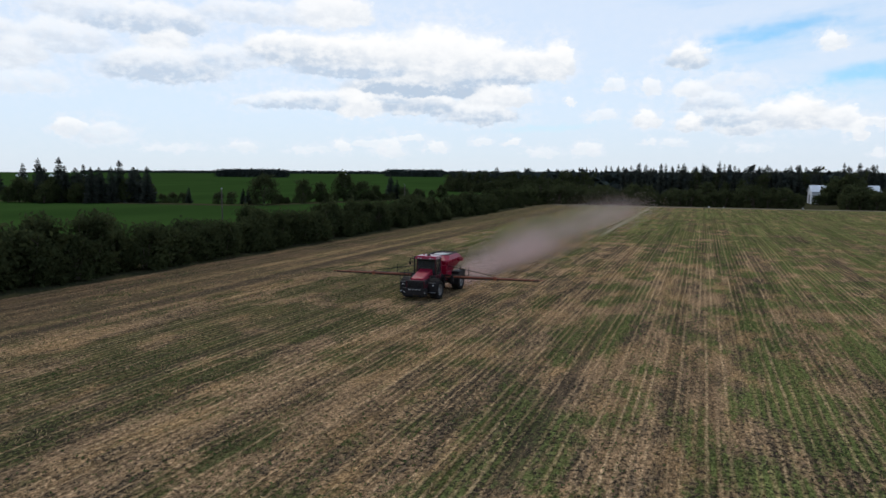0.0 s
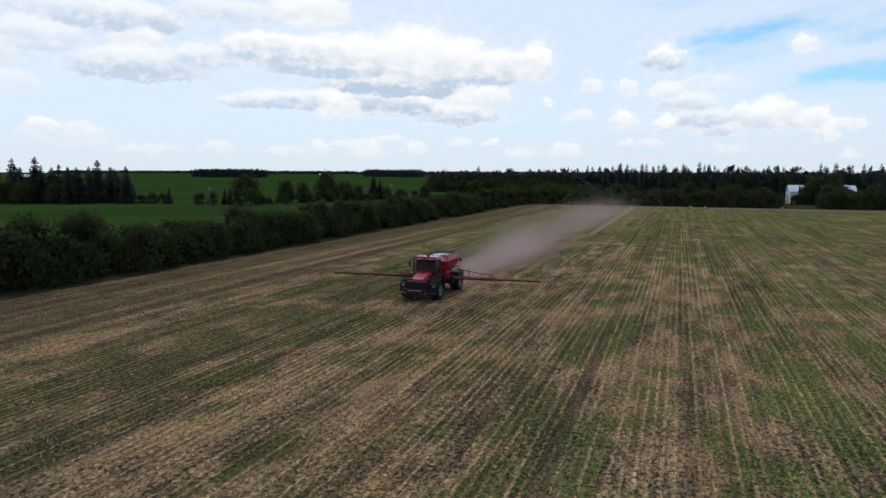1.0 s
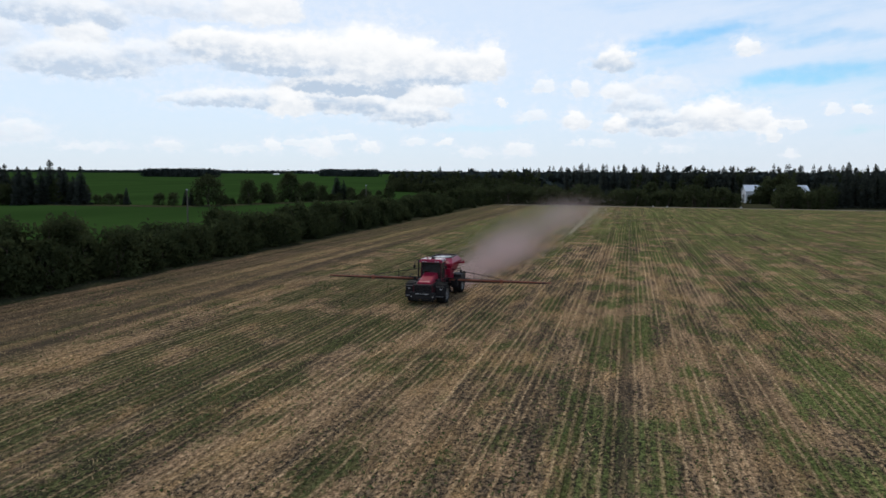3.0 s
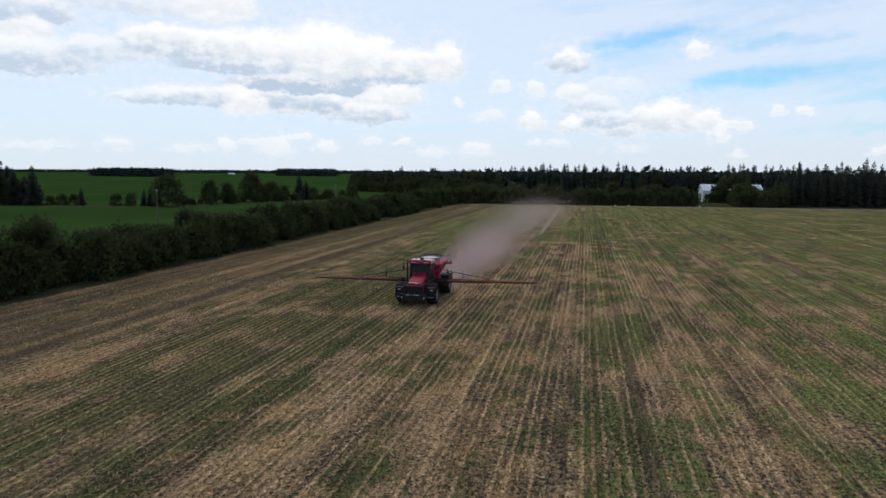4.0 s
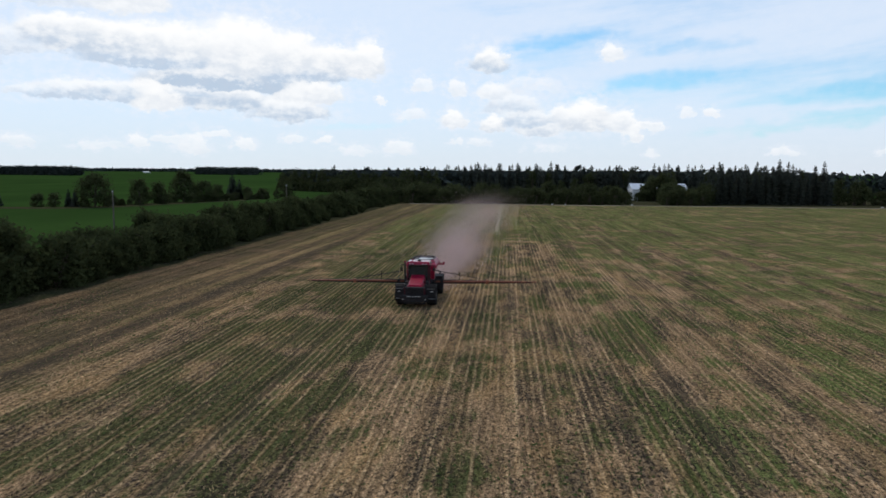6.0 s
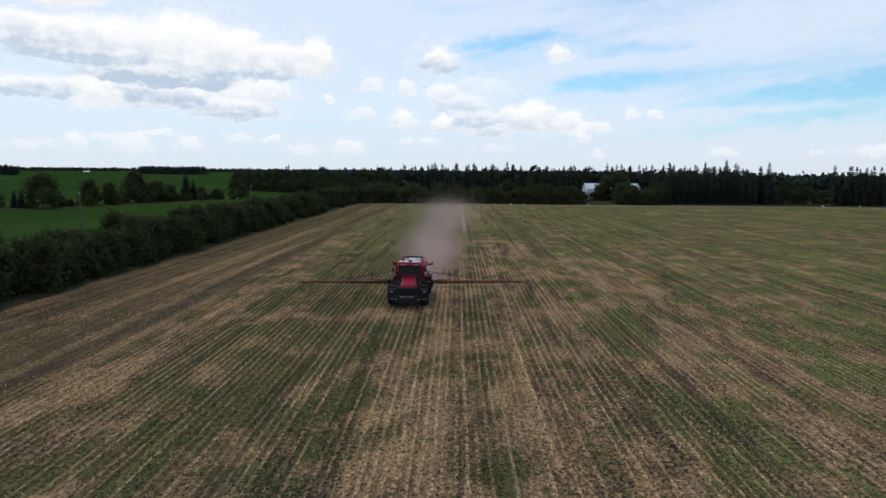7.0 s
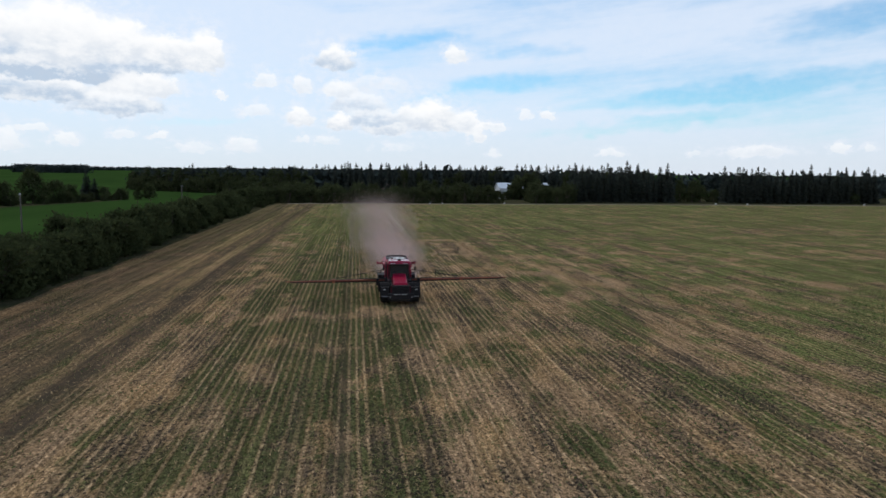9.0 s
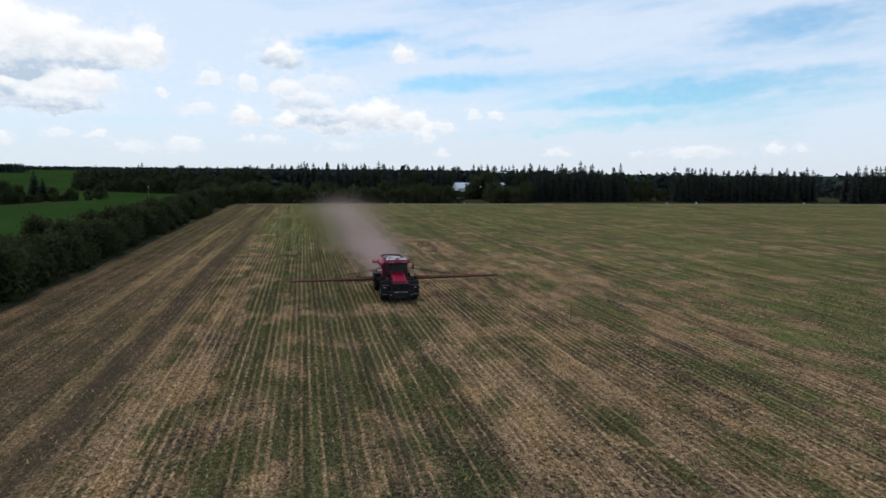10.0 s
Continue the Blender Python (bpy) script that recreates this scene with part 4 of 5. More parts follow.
def wheel(root, x, y, r, w, side):
    hub = bmesh.new()
    lathe_x(hub, [(-w * 0.2, 0.0), (-w * 0.2, r * 0.22), (w * 0.34 * side, r * 0.20), (w * 0.36 * side, r * 0.10), (w * 0.36 * side, 0.001)], x, y, r, 20)
    wh = part("wheel", hub, GREY, root)
    bm = bmesh.new()
    lathe_x(bm, [(-w * 0.42, r * 0.60), (-w * 0.5, r * 0.74), (-w * 0.47, r * 0.90), (-w * 0.36, r * 0.965), (0, r * 0.975),
                 (w * 0.36, r * 0.965), (w * 0.47, r * 0.90), (w * 0.5, r * 0.74), (w * 0.42, r * 0.60)], x, y, r, 36)
    for i in range(22):
        for s in (-1, 1):
            a = 2 * math.pi * (i + 0.5 * (s > 0)) / 22
            m = Matrix.Translation((x, y, r)) @ Matrix.Rotation(a, 4, "X") @ Matrix.Translation((s * w * 0.23, 0, r * 0.965)) @ Matrix.Rotation(s * 0.7, 4, "Z") @ Matrix.Diagonal((w * 0.52, 0.07, r * 0.075, 1))
            bmesh.ops.create_cube(bm, size=1, matrix=m)
    part("tyre", bm, RUBBER, wh, "dusty black rubber tyre with chevron lugs")
    bm = bmesh.new()
    lathe_x(bm, [(w * 0.42 * side, r * 0.61), (w * 0.40 * side, r * 0.56), (w * 0.18 * side, r * 0.50), (w * 0.14 * side, r * 0.18), (w * 0.36 * side, r * 0.17)], x, y, r, 30)
    for i in range(8):
        a = 2 * math.pi * i / 8
        c = Vector((x + w * 0.17 * side, y + math.cos(a) * r * 0.30, r + math.sin(a) * r * 0.30))
        rod(bm, c, c + Vector((0.05 * side, 0, 0)), 0.035, 0.03, 6)
    part("rim", bm, RIM, wh, "dusty grey steel rim")


def build_boom(root, s):
    """One half of the spreading boom, folded out to the side s."""
    Y, Z0, SAG = 2.78, 1.72, 0.11
    end = lambda x: Z0 + SAG * (abs(x) - 1.3) / 9.3 * (1 if s > 0 else -1)
    beam = bmesh.new()
    rod(beam, (s * 1.2, Y, Z0), (s * 6.1, Y, end(6.1)), 0.10, 0.09, 8)
    ob = part("boom_arm", beam, RUST, root, "long rusty red boom arm folded out sideways")
    part("lower_tube", rod(bmesh.new(), (s * 1.2, Y, Z0 - 0.15), (s * 6.1, Y, end(6.1) - 0.12), 0.06, 0.055, 8), DARK, ob, "black lower boom tube")
    part("nozzle_rail", rod(bmesh.new(), (s * 6.1, Y, end(6.1) - 0.11), (s * 10.2, Y, end(10.2) - 0.08), 0.05, 0.04, 8), DARK, ob, "black rail under the boom's end")
    outer = bmesh.new()
    rod(outer, (s * 6.1, Y, end(6.1)), (s * 10.6, Y, end(10.6)), 0.085, 0.045, 8)
    part("outer_section", outer, RUST, ob)
    lat = bmesh.new()
    for i in range(13):
        a, b = 1.4 + i * 0.4, 1.4 + (i + 1) * 0.4
        rod(lat, (s * a, Y, end(a) - 0.14 + 0.002 * i), (s * (a + 0.2), Y, end(a + 0.2)), 0.022, 0.022, 5)
        rod(lat, (s * (a + 0.2), Y, end(a + 0.2)), (s * b, Y, end(b) - 0.14 + 0.002 * i), 0.022, 0.022, 5)
    part("lattice", lat, RUST, ob)
    part("hinge", box(bmesh.new(), min(s * 6.0, s * 6.26), max(s * 6.0, s * 6.26), Y - 0.1, Y + 0.1, end(6.1) - 0.2, end(6.1) + 0.17, 0.03), RUST, ob, "orange-red hinge block")
    part("post", rod(bmesh.new(), (s * 3.6, Y, end(3.6)), (s * 3.6, Y, end(3.6) + 0.95), 0.035, 0.03, 8), DARK, ob, "black upright post")
    part("stay", rod(bmesh.new(), (s * 1.34, Y + 0.62, 2.62), (s * 6.05, Y, end(6.05) + 0.2), 0.035, 0.03, 8), DARK, ob, "dark slanting stay")
    part("fold_bracket", box(box(bmesh.new(), min(s * 1.86, s * 2.12), max(s * 1.86, s * 2.12), Y - 0.14, Y + 0.12, 1.22, 1.86, 0.03), min(s * 1.4, s * 1.9), max(s * 1.4, s * 1.9), Y - 0.1, Y + 0.1, 1.5, 1.62, 0.02), DARK, ob, "black folding bracket")
    part("fold_cylinder", rod(bmesh.new(), (s * 1.3, Y - 0.15, Z0 + 0.12), (s * 3.3, Y - 0.02, end(3.3) + 0.14), 0.05, 0.04, 8), DARK, ob, "black folding cylinder")
    for k in range(7):
        xx = 2.2 + k * 1.38
        bm = rod(bmesh.new(), (s * xx, Y - 0.05, end(xx) - 0.1), (s * xx, Y + 0.14, end(xx) - 0.17), 0.025, 0.04, 8)
        part("deflector", bm, DARK, ob)
    bm = bmesh.new()
    for k in range(3):
        rod(bm, (s * 1.2, Y + 0.08 + k * 0.07, Z0 + 0.10), (s * (5.0 + 2.2 * k), Y + 0.06, end(5.0 + 2.2 * k) + 0.05), 0.03, 0.03, 6)
    part("delivery_pipe", bm, DARK, ob, "dark air delivery pipes")


def build_spreader():
    root = thing("fertilizer_spreader", "red self-propelled fertilizer spreader with boom folded out", "farm machine", at=(-0.12, 0, 0))
    # running gear
    bm = box(bmesh.new(), -0.55, 0.55, -1.1, 7.2, 0.75, 1.15, 0.04)
    box(bm, -1.0, 1.0, 0.4, 0.75, 0.55, 0.85, 0.03)
    box(bm, -1.0, 1.0, 5.85, 6.2, 0.6, 0.95, 0.03)
    part("chassis", bm, DARK, root, "black steel chassis with axles")
    for x, s in ((-1.36, -1), (1.36, 1)):
        wheel(root, x, 0.40, 0.84, 0.86, s)
        wheel(root, x, 6.1, 0.86, 0.88, s)
        # front mudguard: a bent dark shell over the tyre
        bm = bmesh.new()
        prev = None
        for k in range(9):
            a = radians(-20 + 200 * k / 8)
            yy, zz = 0.40 - 0.98 * math.cos(a), 0.86 + 1.00 * math.sin(a)
            ring = [bm.verts.new((x + d, yy + e, zz + g)) for d, e, g in ((-0.47, 0, 0), (0.47, 0, 0))]
            if prev:
                bm.faces.new((prev[0], prev[1], ring[1], ring[0]))
            prev = ring
        bmesh.ops.solidify(bm, geom=bm.faces[:], thickness=0.05)
        part("mudguard", bm, DARK, root, "black front mudguard")
        bm = box(bmesh.new(), x - 0.46, x + 0.46, 5.15, 6.85, 1.80, 1.86, 0.02)
        box(bm, x - 0.46, x + 0.46, 5.05, 5.11, 0.60, 1.86, 0.02)
        box(bm, x + s * 0.47 - 0.02, x + s * 0.47 + 0.02, 5.11, 6.85, 1.22, 1.86, 0.015)
        part("rear_mudguard", bm, DARK, root, "black rear mudguard")
    # front: bumper, grille and lamps
    bm = box(bmesh.new(), -1.18, 1.18, -1.48, -1.26, 0.52, 1.14, 0.07)
    part("bumper", bm, DARK, root, "wide black front bumper")
    bm = box(bmesh.new(), -0.86, 0.86, -1.25, 0.9, 0.60, 1.78, 0.05)
    part("front_housing", bm, DARK, root, "black radiator housing")
    for s in (-1, 1):
        bm = box(bmesh.new(), min(s * 0.98, s * 1.78), max(s * 0.98, s * 1.78), -0.66, -0.58, 0.72, 1.60, 0.05)
        flap = part("front_panel", bm, DARK, root, "black panel before the front wheel")
        part("panel_trim", box(bmesh.new(), min(s * 1.02, s * 1.74), max(s * 1.02, s * 1.74), -0.675, -0.655, 1.55, 1.585, 0.004), GREY, flap, "thin steel trim")
    for s in (-1, 1):
        part("hood_cheek", hull(bmesh.new(), [(min(s * 0.85, s * 0.92), -1.10, 1.16), (max(s * 0.85, s * 0.92), -1.10, 1.16), (max(s * 0.85, s * 0.92), 1.22, 1.16), (min(s * 0.85, s * 0.92), 1.22, 1.16)],
                                [(min(s * 0.70, s * 0.78), -1.04, 1.84), (max(s * 0.70, s * 0.78), -1.04, 1.84), (max(s * 0.72, s * 0.80), 1.22, 1.86), (min(s * 0.72, s * 0.80), 1.22, 1.86)], 0.02), DARKRED, root, "dark red side panel of the engine bay")
        part("grille_frame", box(bmesh.new(), min(s * 0.79, s * 0.90), max(s * 0.79, s * 0.90), -1.31, -1.22, 1.12, 1.80, 0.02), DARKRED, root, "narrow dark red grille frame")
        # thin guard rail before the front wheel
        bm = rod(bmesh.new(), (s * 1.04, -0.72, 1.58), (s * 1.04, -0.72, 1.98), 0.02, 0.02, 6)
        rod(bm, (s * 1.74, -0.72, 1.58), (s * 1.74, -0.72, 1.98), 0.02, 0.02, 6)
        rod(bm, (s * 1.02, -0.72, 1.98), (s * 1.76, -0.72, 1.98), 0.02, 0.02, 6)
        rod(bm, (s * 1.02, -0.72, 1.79), (s * 1.76, -0.72, 1.79), 0.016, 0.016, 6)
        part("guard_rail", bm, DARK, root, "thin black guard rail over the front panel")
        part("step_plate", box(bmesh.new(), min(s * 1.05, s * 1.70), max(s * 1.05, s * 1.70), -0.86, -0.66, 0.70, 0.74, 0.01), GREY, root, "grey checker step plate")
    bm = bmesh.new()
    for k in range(3):
        z = 0.42 + 0.24 * k
        box(bm, 0.62, 0.94, -1.60 + 0.06 * k, -1.44 + 0.06 * k, z, z + 0.035, 0.008)
    for x in (0.62, 0.94):
        rod(bm, (x, -1.54, 0.38), (x, -1.36, 1.05), 0.018, 0.018, 6)
    part("front_step", bm, DARK, root, "black front step")
    for x in (-0.98, 0.98):
        lamp = part("fog_lamp", box(bmesh.new(), x - 0.13, x + 0.13, -1.505, -1.47, 0.70, 0.86, 0.02), DARK, root, "dark fog lamp housing")
        part("lens", rod(bmesh.new(), (x, -1.503, 0.78), (x, -1.515, 0.78), 0.055, 0.05, 12), LAMP, lamp, "small round lamp lens")
    part("lower_guard", rod(rod(bmesh.new(), (-1.0, -1.40, 0.44), (1.0, -1.40, 0.44), 0.045), (-0.9, -1.36, 0.44), (-0.9, -1.36, 0.60), 0.03), DARK, root, "black tube under the bumper")
    part("tow_hook", rod(rod(bmesh.new(), (-0.12, -1.46, 0.62), (-0.12, -1.62, 0.60), 0.03), (-0.12, -1.62, 0.60), (0.0, -1.64, 0.62), 0.03), DARK, root)
    bm = bmesh.new()
    for k in range(9):
        z = 1.18 + k * 0.065
        box(bm, -0.78, 0.78, -1.29, -1.245, z, z + 0.028, 0)
    part("grille", bm, DARK, root, "black slatted grille")
    for x, half in ((-0.46, 0.16), (-0.12, 0.06), (0.14, 0.09), (0.42, 0.14)):
        part("bumper_mark", box(bmesh.new(), x - half, x + half, -1.492, -1.476, 0.99, 1.05, 0.003), LAMP, root, "short grey mark on the bumper")
    for x in (-1.45, 1.45):
        part("headlight", box(bmesh.new(), x - 0.12, x + 0.12, -0.69, -0.64, 1.30, 1.38, 0.015), LAMP, root, "small rectangular headlight")
    # hood
    bm = hull(bmesh.new(), [(-0.68, -1.02, 1.78), (0.68, -1.02, 1.78), (0.74, 1.25, 1.80), (-0.74, 1.25, 1.80)],
              [(-0.56, -0.92, 1.98), (0.56, -0.92, 1.98), (0.60, 1.25, 2.56), (-0.60, 1.25, 2.56)], 0.09)
    hood = part("hood", bm, RED, root, "glossy red sloping hood")
    for s in (-1, 1):
        bm = bmesh.new()
        for k in range(5):
            y = 0.25 + k * 0.17
            box(bm, s * 0.69 - 0.015, s * 0.69 + 0.015, y, y + 0.09, 1.90, 2.06, 0)
        part("vent", bm, DARK, hood, "dark side vent slots")
    # cab
    bm = box(bmesh.new(), -0.99, 0.99, 1.2, 2.62, 1.55, 1.98, 0.05)
    cab = part("cab_base", bm, RED, root, "red lower cab shell")
    box_top = 3.46
    for s in (-1, 1):
        for xa, ya, xb, yb, r, paint in ((0.94, 1.24, 0.89, 1.32, 0.06, DARKRED), (0.97, 2.05, 0.95, 2.05, 0.04, DARK), (0.94, 2.58, 0.92, 2.56, 0.09, RED)):
            part("cab_pillar", rod(bmesh.new(), (s * xa, ya, 1.95), (s * xb, yb, box_top), r, r * 0.9, 8), paint, cab)
    pane = bmesh.new()
    hull(pane, [(-0.91, 1.225, 1.96), (0.91, 1.225, 1.96), (0.91, 1.245, 1.96), (-0.91, 1.245, 1.96)],
         [(-0.87, 1.305, box_top), (0.87, 1.305, box_top), (0.87, 1.325, box_top), (-0.87, 1.325, box_top)], 0)
    part("windscreen", pane, GLASS, cab, "dark tinted windscreen")
    for s in (-1, 1):
        for ya, yb in ((1.32, 2.0), (2.1, 2.52)):
            part("side_window", box(bmesh.new(), s * 0.95 - 0.012, s * 0.95 + 0.012, ya, yb, 1.99, box_top - 0.02, 0), GLASS, cab, "dark tinted side window")
    part("cab_back", box(bmesh.new(), -0.92, 0.92, 2.56, 2.61, 1.97, box_top, 0.01), DARK, cab)
    seat = box(bmesh.new(), -0.28, 0.28, 1.75, 2.25, 1.98, 2.35, 0.06)
    box(seat, -0.27, 0.27, 2.15, 2.32, 2.30, 2.95, 0.06)
    part("driver_seat", seat, DARK, cab, "black driver seat")
    part("steering_wheel", rod(bmesh.new(), (0, 1.52, 2.45), (0, 1.58, 2.53), 0.20, 0.20, 16), DARK, cab)
    bm = hull(bmesh.new(), [(-1.10, 1.02, 3.44), (1.10, 1.02, 3.44), (1.08, 2.70, 3.44), (-1.08, 2.70, 3.44)],
              [(-0.96, 1.20, 3.72), (0.96, 1.20, 3.72), (0.96, 2.62, 3.72), (-0.96, 2.62, 3.72)], 0.06)
    roof = part("cab_roof", bm, ROOFRED, root, "glossy red cab roof")
    part("visor", box(bmesh.new(), -0.80, 0.80, 1.00, 1.06, 3.38, 3.46, 0.015), DARK, roof)
    for x in (-0.70, -0.46, 0.46, 0.70):
        part("work_light", box(bmesh.new(), x - 0.07, x + 0.07, 1.005, 1.06, 3.48, 3.55, 0.012), LAMP, roof, "pale roof work light")
    dome = bmesh.new()
    bmesh.ops.create_uvsphere(dome, u_segments=16, v_segments=8, radius=0.17, matrix=Matrix.Translation((0.05, 1.75, 3.76)) @ Matrix.Diagonal((1, 1, 0.7, 1)))
    part("antenna_dome", dome, DARK, roof, "dark antenna dome")
    part("beacon", rod(bmesh.new(), (-0.62, 2.2, 3.70), (-0.62, 2.2, 3.86), 0.06, 0.05, 10), RUST, roof, "small orange beacon")
    # exhaust, intake, mirrors, steps
    bm = rod(bmesh.new(), (-1.20, 1.35, 1.7), (-1.20, 1.35, 3.40), 0.075, 0.07, 10)
    rod(bm, (-1.20, 1.35, 3.38), (-1.22, 1.50, 3.62), 0.06, 0.06, 10)
    part("exhaust_pipe", bm, DARK, root, "black upright exhaust pipe")
    for s in (-1, 1):
        bm = rod(bmesh.new(), (s * 1.02, 1.1, 3.42), (s * 1.46, 0.95, 3.46), 0.025, 0.025, 6)
        rod(bm, (s * 1.46, 0.95, 3.50), (s * 1.46, 0.95, 2.85), 0.025, 0.025, 6)
        arm = part("mirror_arm", bm, DARK, root)
        part("mirror", box(bmesh.new(), s * 1.46 - 0.10, s * 1.46 + 0.10, 0.90, 0.98, 2.90, 3.22, 0.03), DARK, arm, "black mirror housing")
        bm = rod(bmesh.new(), (s * 1.2, 1.2, 3.62), (s * 1.55, 1.05, 3.76), 0.022, 0.022, 6)
        rod(bm, (s * 0.9, 1.2, 3.55), (s * 1.2, 1.2, 3.62), 0.022, 0.022, 6)
        part("antenna_arm", bm, DARK, root)
    lad = bmesh.new()
    for y in (1.35, 1.85):
        rod(lad, (1.22, y, 0.55), (0.95, y, 2.75), 0.025, 0.025, 6)
    for k in range(5):
        f = k / 5
        rod(lad, (1.21 - 0.27 * f * 0.6, 1.35, 0.65 + 0.32 * k), (1.21 - 0.27 * f * 0.6, 1.85, 0.65 + 0.32 * k), 0.025, 0.025, 6)
    part("ladder", lad, DARK, root, "black access ladder with handrails")
    for s in (-1, 1):
        bm = bmesh.new()
        for y in (0.0, 0.9):
            rod(bm, (s * 1.62, y, 1.84), (s * 1.62, y, 2.42), 0.022, 0.022, 6)
        rod(bm, (s * 1.62, -0.02, 2.42), (s * 1.62, 0.92, 2.42), 0.022, 0.022, 6)
        part("handrail", bm, DARK, root, "thin black handrail over the mudguard")
        bm = rod(bmesh.new(), (s * 1.50, 6.45, 1.3), (s * 1.50, 6.45, 2.15), 0.08, 0.07, 8)
        rod(bm, (s * 1.50, 6.45, 1.86), (s * 2.0, 6.45, 1.9), 0.05, 0.04, 8)
        part("rear_post", bm, DARK, root, "black post over the rear wheel")
    part("fuel_tank", box(bmesh.new(), -1.25, -0.62, 1.5, 3.0, 0.75, 1.45, 0.1), DARK, root, "black side tank")
    part("toolbox", box(bmesh.new(), 0.62, 1.2, 2.0, 3.1, 0.85, 1.45, 0.06), DARK, root, "black side box")
    # hopper
    bm = bmesh.new()
    y0, y1 = 3.2, 7.3

    def ring(hx, ya, yb, z, cut):
        """An outline with cut-off corners."""
        return [(-hx + cut, ya, z), (hx - cut, ya, z), (hx, ya + cut, z), (hx, yb - cut, z), (hx - cut, yb, z), (-hx + cut, yb, z), (-hx, yb - cut, z), (-hx, ya + cut, z)]

    def skin(bm, outlines):
        made = [[bm.verts.new(v) for v in o] for o in outlines]
        for p, q in zip(made, made[1:]):
            for k in range(8):
                bm.faces.new((p[k], p[(k + 1) % 8], q[(k + 1) % 8], q[k]))
        return made

    out_top, rim_top = ring(1.06, y0 + 0.72, y1 - 0.12, 3.50, 0.50), ring(1.03, y0 + 0.76, y1 - 0.16, 3.575, 0.50)
    inn_top, inn_low = ring(0.95, y0 + 0.86, y1 - 0.26, 3.575, 0.47), ring(0.94, y0 + 0.87, y1 - 0.27, 3.50, 0.47)
    ribs = []
    made = skin(bm, [ring(0.55, y0 + 0.5, y1 - 1.5, 1.40, 0.05), ring(1.38, y0 + 0.05, y1, 2.92, 0.16), ring(1.38, y0 + 0.10, y1, 3.10, 0.18), ring(1.16, y0 + 0.62, y1 - 0.06, 3.44, 0.46), out_top])
    bm.faces.new(made[0][::-1])
    for s in (-1, 1):
        for k in range(5):
            y = y0 + 0.55 + k * 0.75
            ribs.append(box(bmesh.new(), min(s * 1.25, s * 1.41), max(s * 1.25, s * 1.41), y - 0.04, y + 0.04, 2.84, 3.14, 0.01))
    bmesh.ops.recalc_face_normals(bm, faces=bm.faces)
    hop = part("hopper", bm, RED, root, "large red steel hopper with sloping sides")
    for rib in ribs:
        part("rib", rib, RED, hop)
    bm = bmesh.new()
    skin(bm, [out_top, rim_top, inn_top, inn_low])
    bmesh.ops.recalc_face_normals(bm, faces=bm.faces)
    part("rim", bm, DARK, hop, "black rim round the hopper's mouth")
    bm = bmesh.new()
    skin(bm, [inn_low, ring(0.8, y0 + 0.95, y1 - 0.45, 2.6, 0.2)])
    part("lining", bm, DUSTY, hop, "dusty inside of the hopper")
    bm = bmesh.new()
    bmesh.ops.create_grid(bm, x_segments=14, y_segments=14, size=1, matrix=Matrix.Translation((0, (y0 + y1) / 2 + 0.3, 3.43)) @ Matrix.Diagonal((0.9, 1.42, 1, 1)))
    for v in bm.verts:
        v.co.z += 0.12 * (1 - min(1, (v.co.x ** 2 + (v.co.y - 5.55) ** 2))) + 0.02 * noise.noise(v.co * 4)
    part("load", bm, GRANULE, hop, "pale fertilizer granules in the hopper")
    bm = rod(bmesh.new(), (-0.97, (y0 + y1) / 2 + 0.3, 3.55), (0.97, (y0 + y1) / 2 + 0.3, 3.55), 0.03, 0.03, 8)
    part("crossbar", bm, DARK, hop)
    for s in (-1, 1):
        part("arm_rest", box(box(bmesh.new(), min(s * 1.3, s * 1.95), max(s * 1.3, s * 1.95), 5.84, 6.04, 2.84, 3.00, 0.02), min(s * 1.80, s * 1.95), max(s * 1.80, s * 1.95), 5.85, 6.03, 2.98, 3.16, 0.02), RED, hop, "red boom rest bracket")
    part("air_cleaner", rod(rod(bmesh.new(), (-0.95, 3.05, 3.32), (0.15, 3.05, 3.32), 0.17, 0.17, 14), (-0.9, 3.05, 3.3), (-0.9, 3.05, 2.4), 0.08, 0.08, 10), DARK, root, "black air cleaner behind the cab")
    part("cab_rail", rod(rod(rod(bmesh.new(), (-1.0, 3.5, 2.9), (-1.0, 3.5, 3.72), 0.025, 0.025, 6), (-1.0, 3.5, 3.72), (-0.2, 3.5, 3.72), 0.025, 0.025, 6), (-0.2, 3.5, 3.72), (-0.2, 3.5, 2.9), 0.025, 0.025, 6), DARK, root, "black handrail before the hopper")
    # under the hopper: gearbox, hoses and a red side frame
    part("gearbox", box(box(bmesh.new(), -0.75, 0.75, 3.1, 5.6, 1.12, 1.42, 0.05), -0.45, 0.45, 5.6, 6.6, 1.12, 1.75, 0.06), DARK, root, "black driveline housing")
    for s in (-1, 1):
        part("side_frame", box(box(bmesh.new(), min(s * 0.72, s * 1.16), max(s * 0.72, s * 1.16), 3.2, 4.9, 1.30, 2.0, 0.05), min(s * 0.60, s * 1.30), max(s * 0.60, s * 1.30), 3.0, 3.2, 1.9, 2.7, 0.04), RED, root, "dark red side frame under the hopper")
        hose = bmesh.new()
        for k in range(3):
            rod(hose, (s * (0.80 + 0.07 * k), 1.1, 1.86 - 0.06 * k), (s * (1.10 + 0.06 * k), 2.7, 1.95 - 0.1 * k), 0.03, 0.03, 6)
        part("hose", hose, DARK, root)
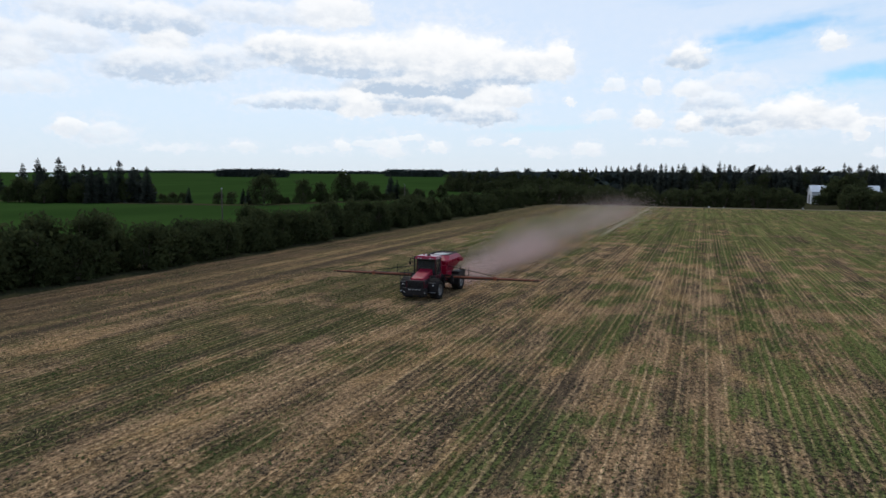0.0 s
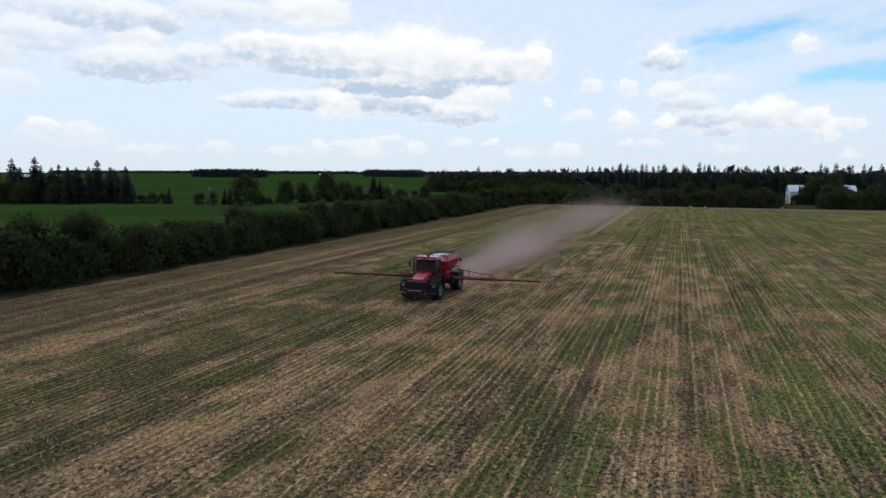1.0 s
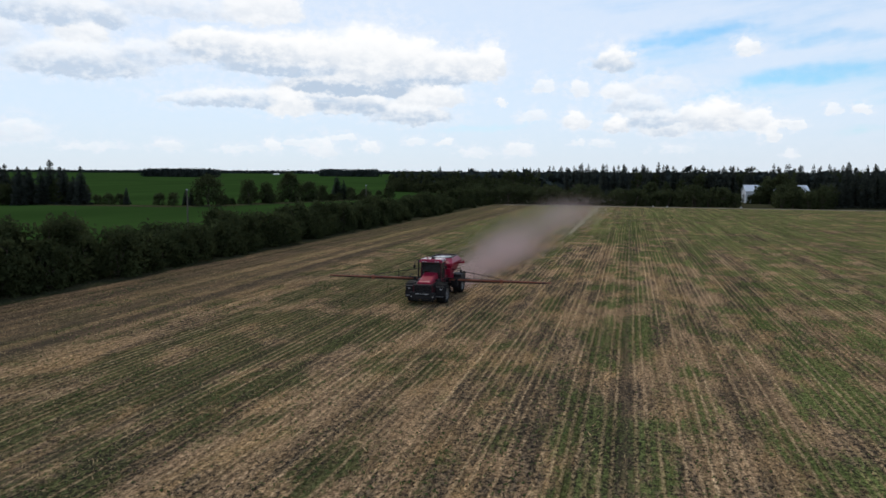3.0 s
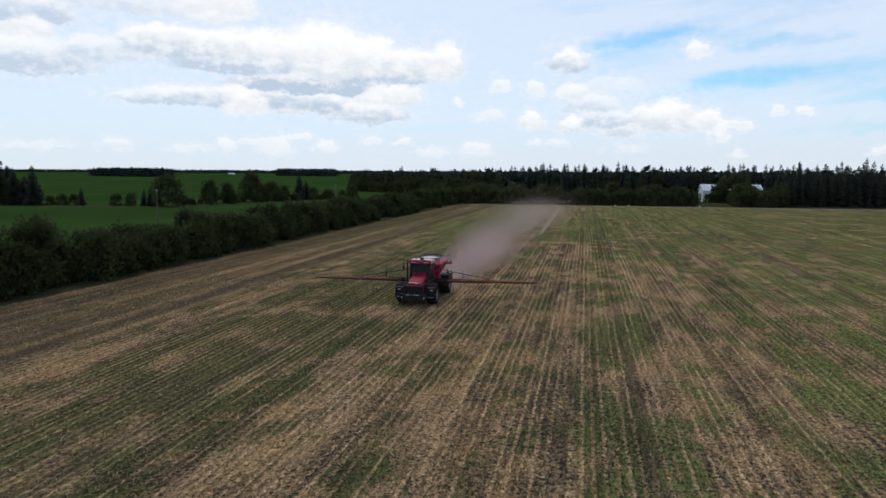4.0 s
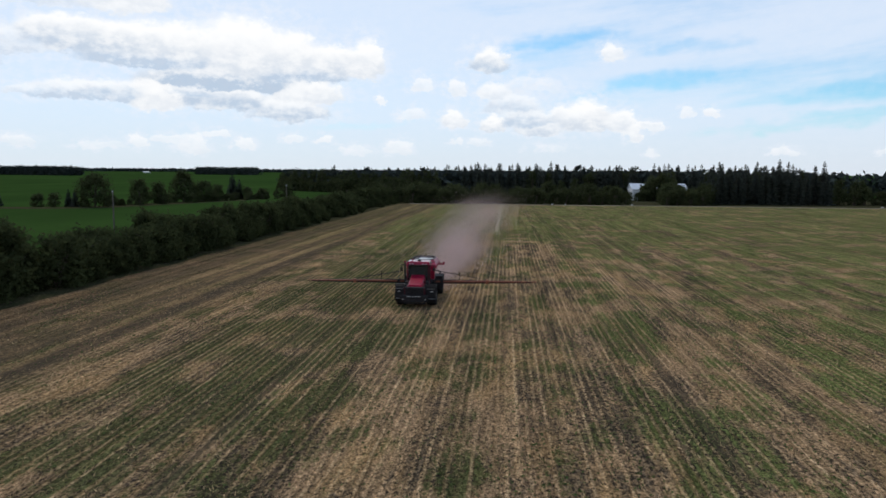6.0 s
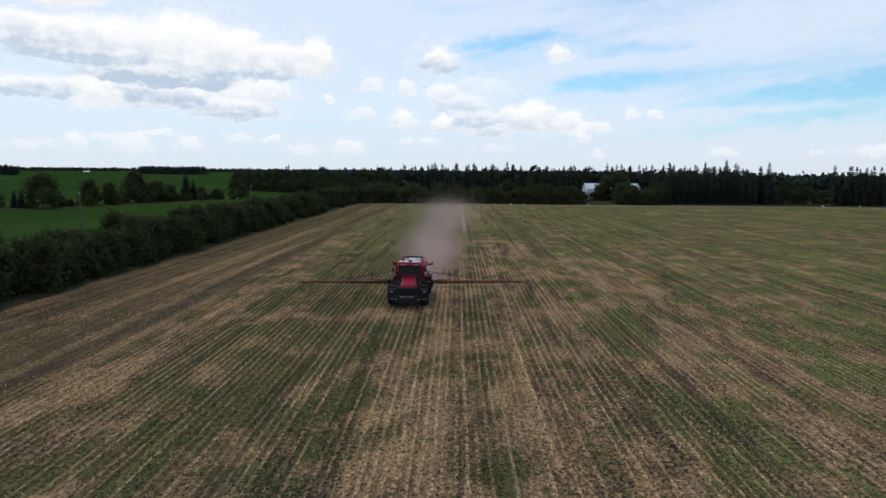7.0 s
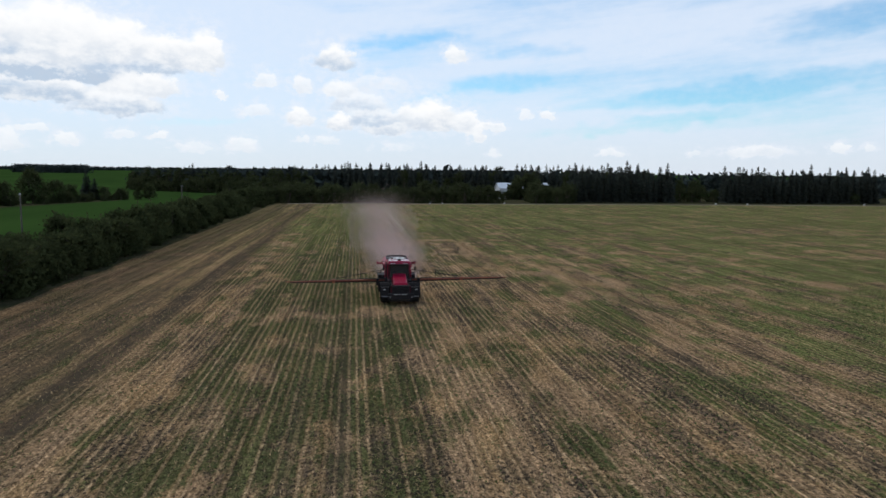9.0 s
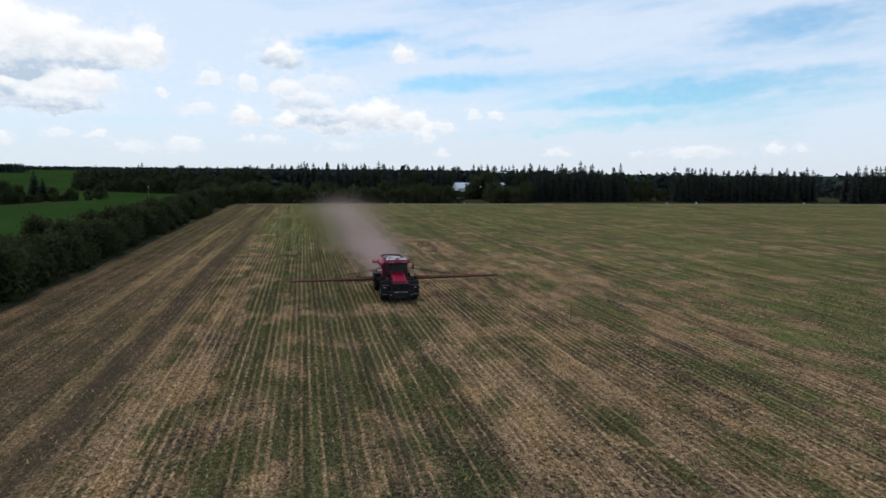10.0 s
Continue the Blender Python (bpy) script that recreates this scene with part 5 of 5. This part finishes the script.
        part("hood_bracket", box(box(bmesh.new(), min(s * 0.78, s * 1.02), max(s * 0.78, s * 1.02), 0.2, 1.15, 1.78, 2.02, 0.03), min(s * 0.82, s * 0.95), max(s * 0.82, s * 0.95), -0.5, 0.1, 1.76, 1.90, 0.02), DARK, root, "black box beside the hood")
    # rear: fan, metering box, boom frame
    bm = box(bmesh.new(), -1.3, 1.3, 2.66, 2.92, 1.30, 1.86, 0.04)
    box(bm, -0.9, 0.9, 6.9, 7.5, 1.0, 1.6, 0.05)
    part("boom_frame", bm, DARK, root, "black boom carrier frame")
    bm = bmesh.new()
    lathe_x(bm, [(-0.22, 0.0), (-0.22, 0.42), (0.22, 0.42), (0.22, 0.0)], 0.0, 7.25, 1.85, 24)
    part("blower", bm, DARK, root, "black blower housing")
    part("rear_rail", rod(rod(bmesh.new(), (-1.36, 6.75, 2.2), (1.36, 6.75, 2.2), 0.03), (1.35, 6.75, 1.84), (1.35, 6.75, 2.22), 0.03), DARK, root)
    build_boom(root, -1)
    build_boom(root, 1)


build_spreader()

# ---------------------------------------------------------------- dust behind the wheels


def build_dust(count=560000):
    rng = np.random.default_rng(9)
    y = 6.4 + np.where(rng.random(count) < 0.42, 42 * rng.beta(1.35, 1.2, count), 165 * rng.beta(1.0, 1.5, count) ** 1.1)
    wide = 0.80 * (1 + 0.9 * (rng.random(count) < 0.10)) * (0.9 + 0.038 * (y - 5) + 1.3 * (1 - np.exp(-(y - 5) / 14)))
    lump = np.sin(y * 0.21 + 1.0) * 0.35 + np.sin(y * 0.083) * 0.5
    x = 0.3 + 0.012 * (y - 5) + wide * (np.clip(rng.normal(0, 0.72, count), -1.7, 1.7) + 0.35 * lump)
    tall = 0.9 + 2.4 * (1 - np.exp(-(y - 5) / 25)) + 0.006 * (y - 5)
    z = np.abs(rng.normal(0, 0.62, count)) * tall + 0.05
    c = np.stack([x, y, z], 1)
    c += rng.normal(0, 0.25, c.shape)
    c[:, 2] = np.maximum(c[:, 2], 0.03)
    s = (0.0108 + 0.000102 * y)[:, None] * rng.uniform(0.6, 1.4, (count, 1))
    tri = np.stack([c + rng.normal(0, 1, c.shape) * s for _ in range(3)], 1)
    ob = raw("dust_trail", tri.reshape(-1, 3), np.arange(3 * count).reshape(-1, 3), DUST)
    tagged(ob, "pinkish grey dust drifting behind the spreader's wheels", "dust", kind="stuff")


build_dust()

# ---------------------------------------------------------------- stubble and weeds


def build_stubble():
    rng = np.random.default_rng(21)
    rows = 0.46 * np.arange(-69, 134) - 0.207
    pts = []
    for y0, y1, step in ((-62, -25, 0.13), (-25, 10, 0.22)):
        for r in rows:
            k = int((y1 - y0) / step)
            yy = rng.uniform(y0, y1, k)
            pts.append(np.stack([r + 0.23 + rng.normal(0, 0.07, k), yy, np.zeros(k)], 1))
    c = np.concatenate(pts)
    c = c[rng.random(len(c)) < 0.55]
    k = len(c)
    lean = rng.normal(0, 0.10, (k, 3))
    lean[:, 2] = rng.uniform(0.05, 0.15, k)
    side = rng.normal(0, 1, (k, 3)) * 0.022
    side[:, 2] = 0
    tri = np.stack([c - side, c + side, c + lean], 1)
    tagged(raw("straw_stubble", tri.reshape(-1, 3), np.arange(3 * k).reshape(-1, 3), STRAW), "short cut straw stubble standing in drill rows", "stubble", kind="stuff")
    # loose chaff and straw lying about
    k = 150000
    c = np.stack([rng.uniform(-33, 58, k), -50 + 62 * rng.random(k) ** 1.4, rng.uniform(0.01, 0.03, k)], 1)
    thick = np.sin(c[:, 0] * 0.42 + 1.3 * np.sin(c[:, 1] * 0.11)) + np.sin(c[:, 1] * 0.16 + c[:, 0] * 0.07 + 2.0)
    c = c[rng.random(k) < 0.35 + 0.30 * thick]
    a = rng.uniform(0, 6.283, len(c))
    d = np.stack([np.cos(a), np.sin(a), rng.normal(0, 0.12, len(c))], 1) * rng.uniform(0.025, 0.07, (len(c), 1))
    w = np.stack([-np.sin(a), np.cos(a), np.zeros(len(c))], 1) * rng.uniform(0.006, 0.014, (len(c), 1))
    tri = np.stack([c - d - w, c - d * 0.8 + w, c + d], 1)
    tagged(raw("straw_litter", tri.reshape(-1, 3), np.arange(3 * len(c)).reshape(-1, 3), STRAW), "loose straw and chaff lying on the soil", "straw", kind="stuff")
    # weeds in patches
    seeds = np.stack([rng.uniform(-31, 45, 150), rng.uniform(-45, 5, 150), np.zeros(150)], 1)
    per = 60
    c = np.repeat(seeds, per, 0) + rng.normal(0, 1, (150 * per, 3)) * np.array([0.9, 2.6, 0])
    c[:, 2] = 0.03
    v, f = leaves(rng, c, (0.04, 0.04, 0.015), 3, 0.05)
    v[:, 2] = np.maximum(v[:, 2], 0.005)
    tagged(raw("field_weeds", v, f, WEED), "low green weeds in patches between the stubble", "weeds", kind="stuff")


build_stubble()
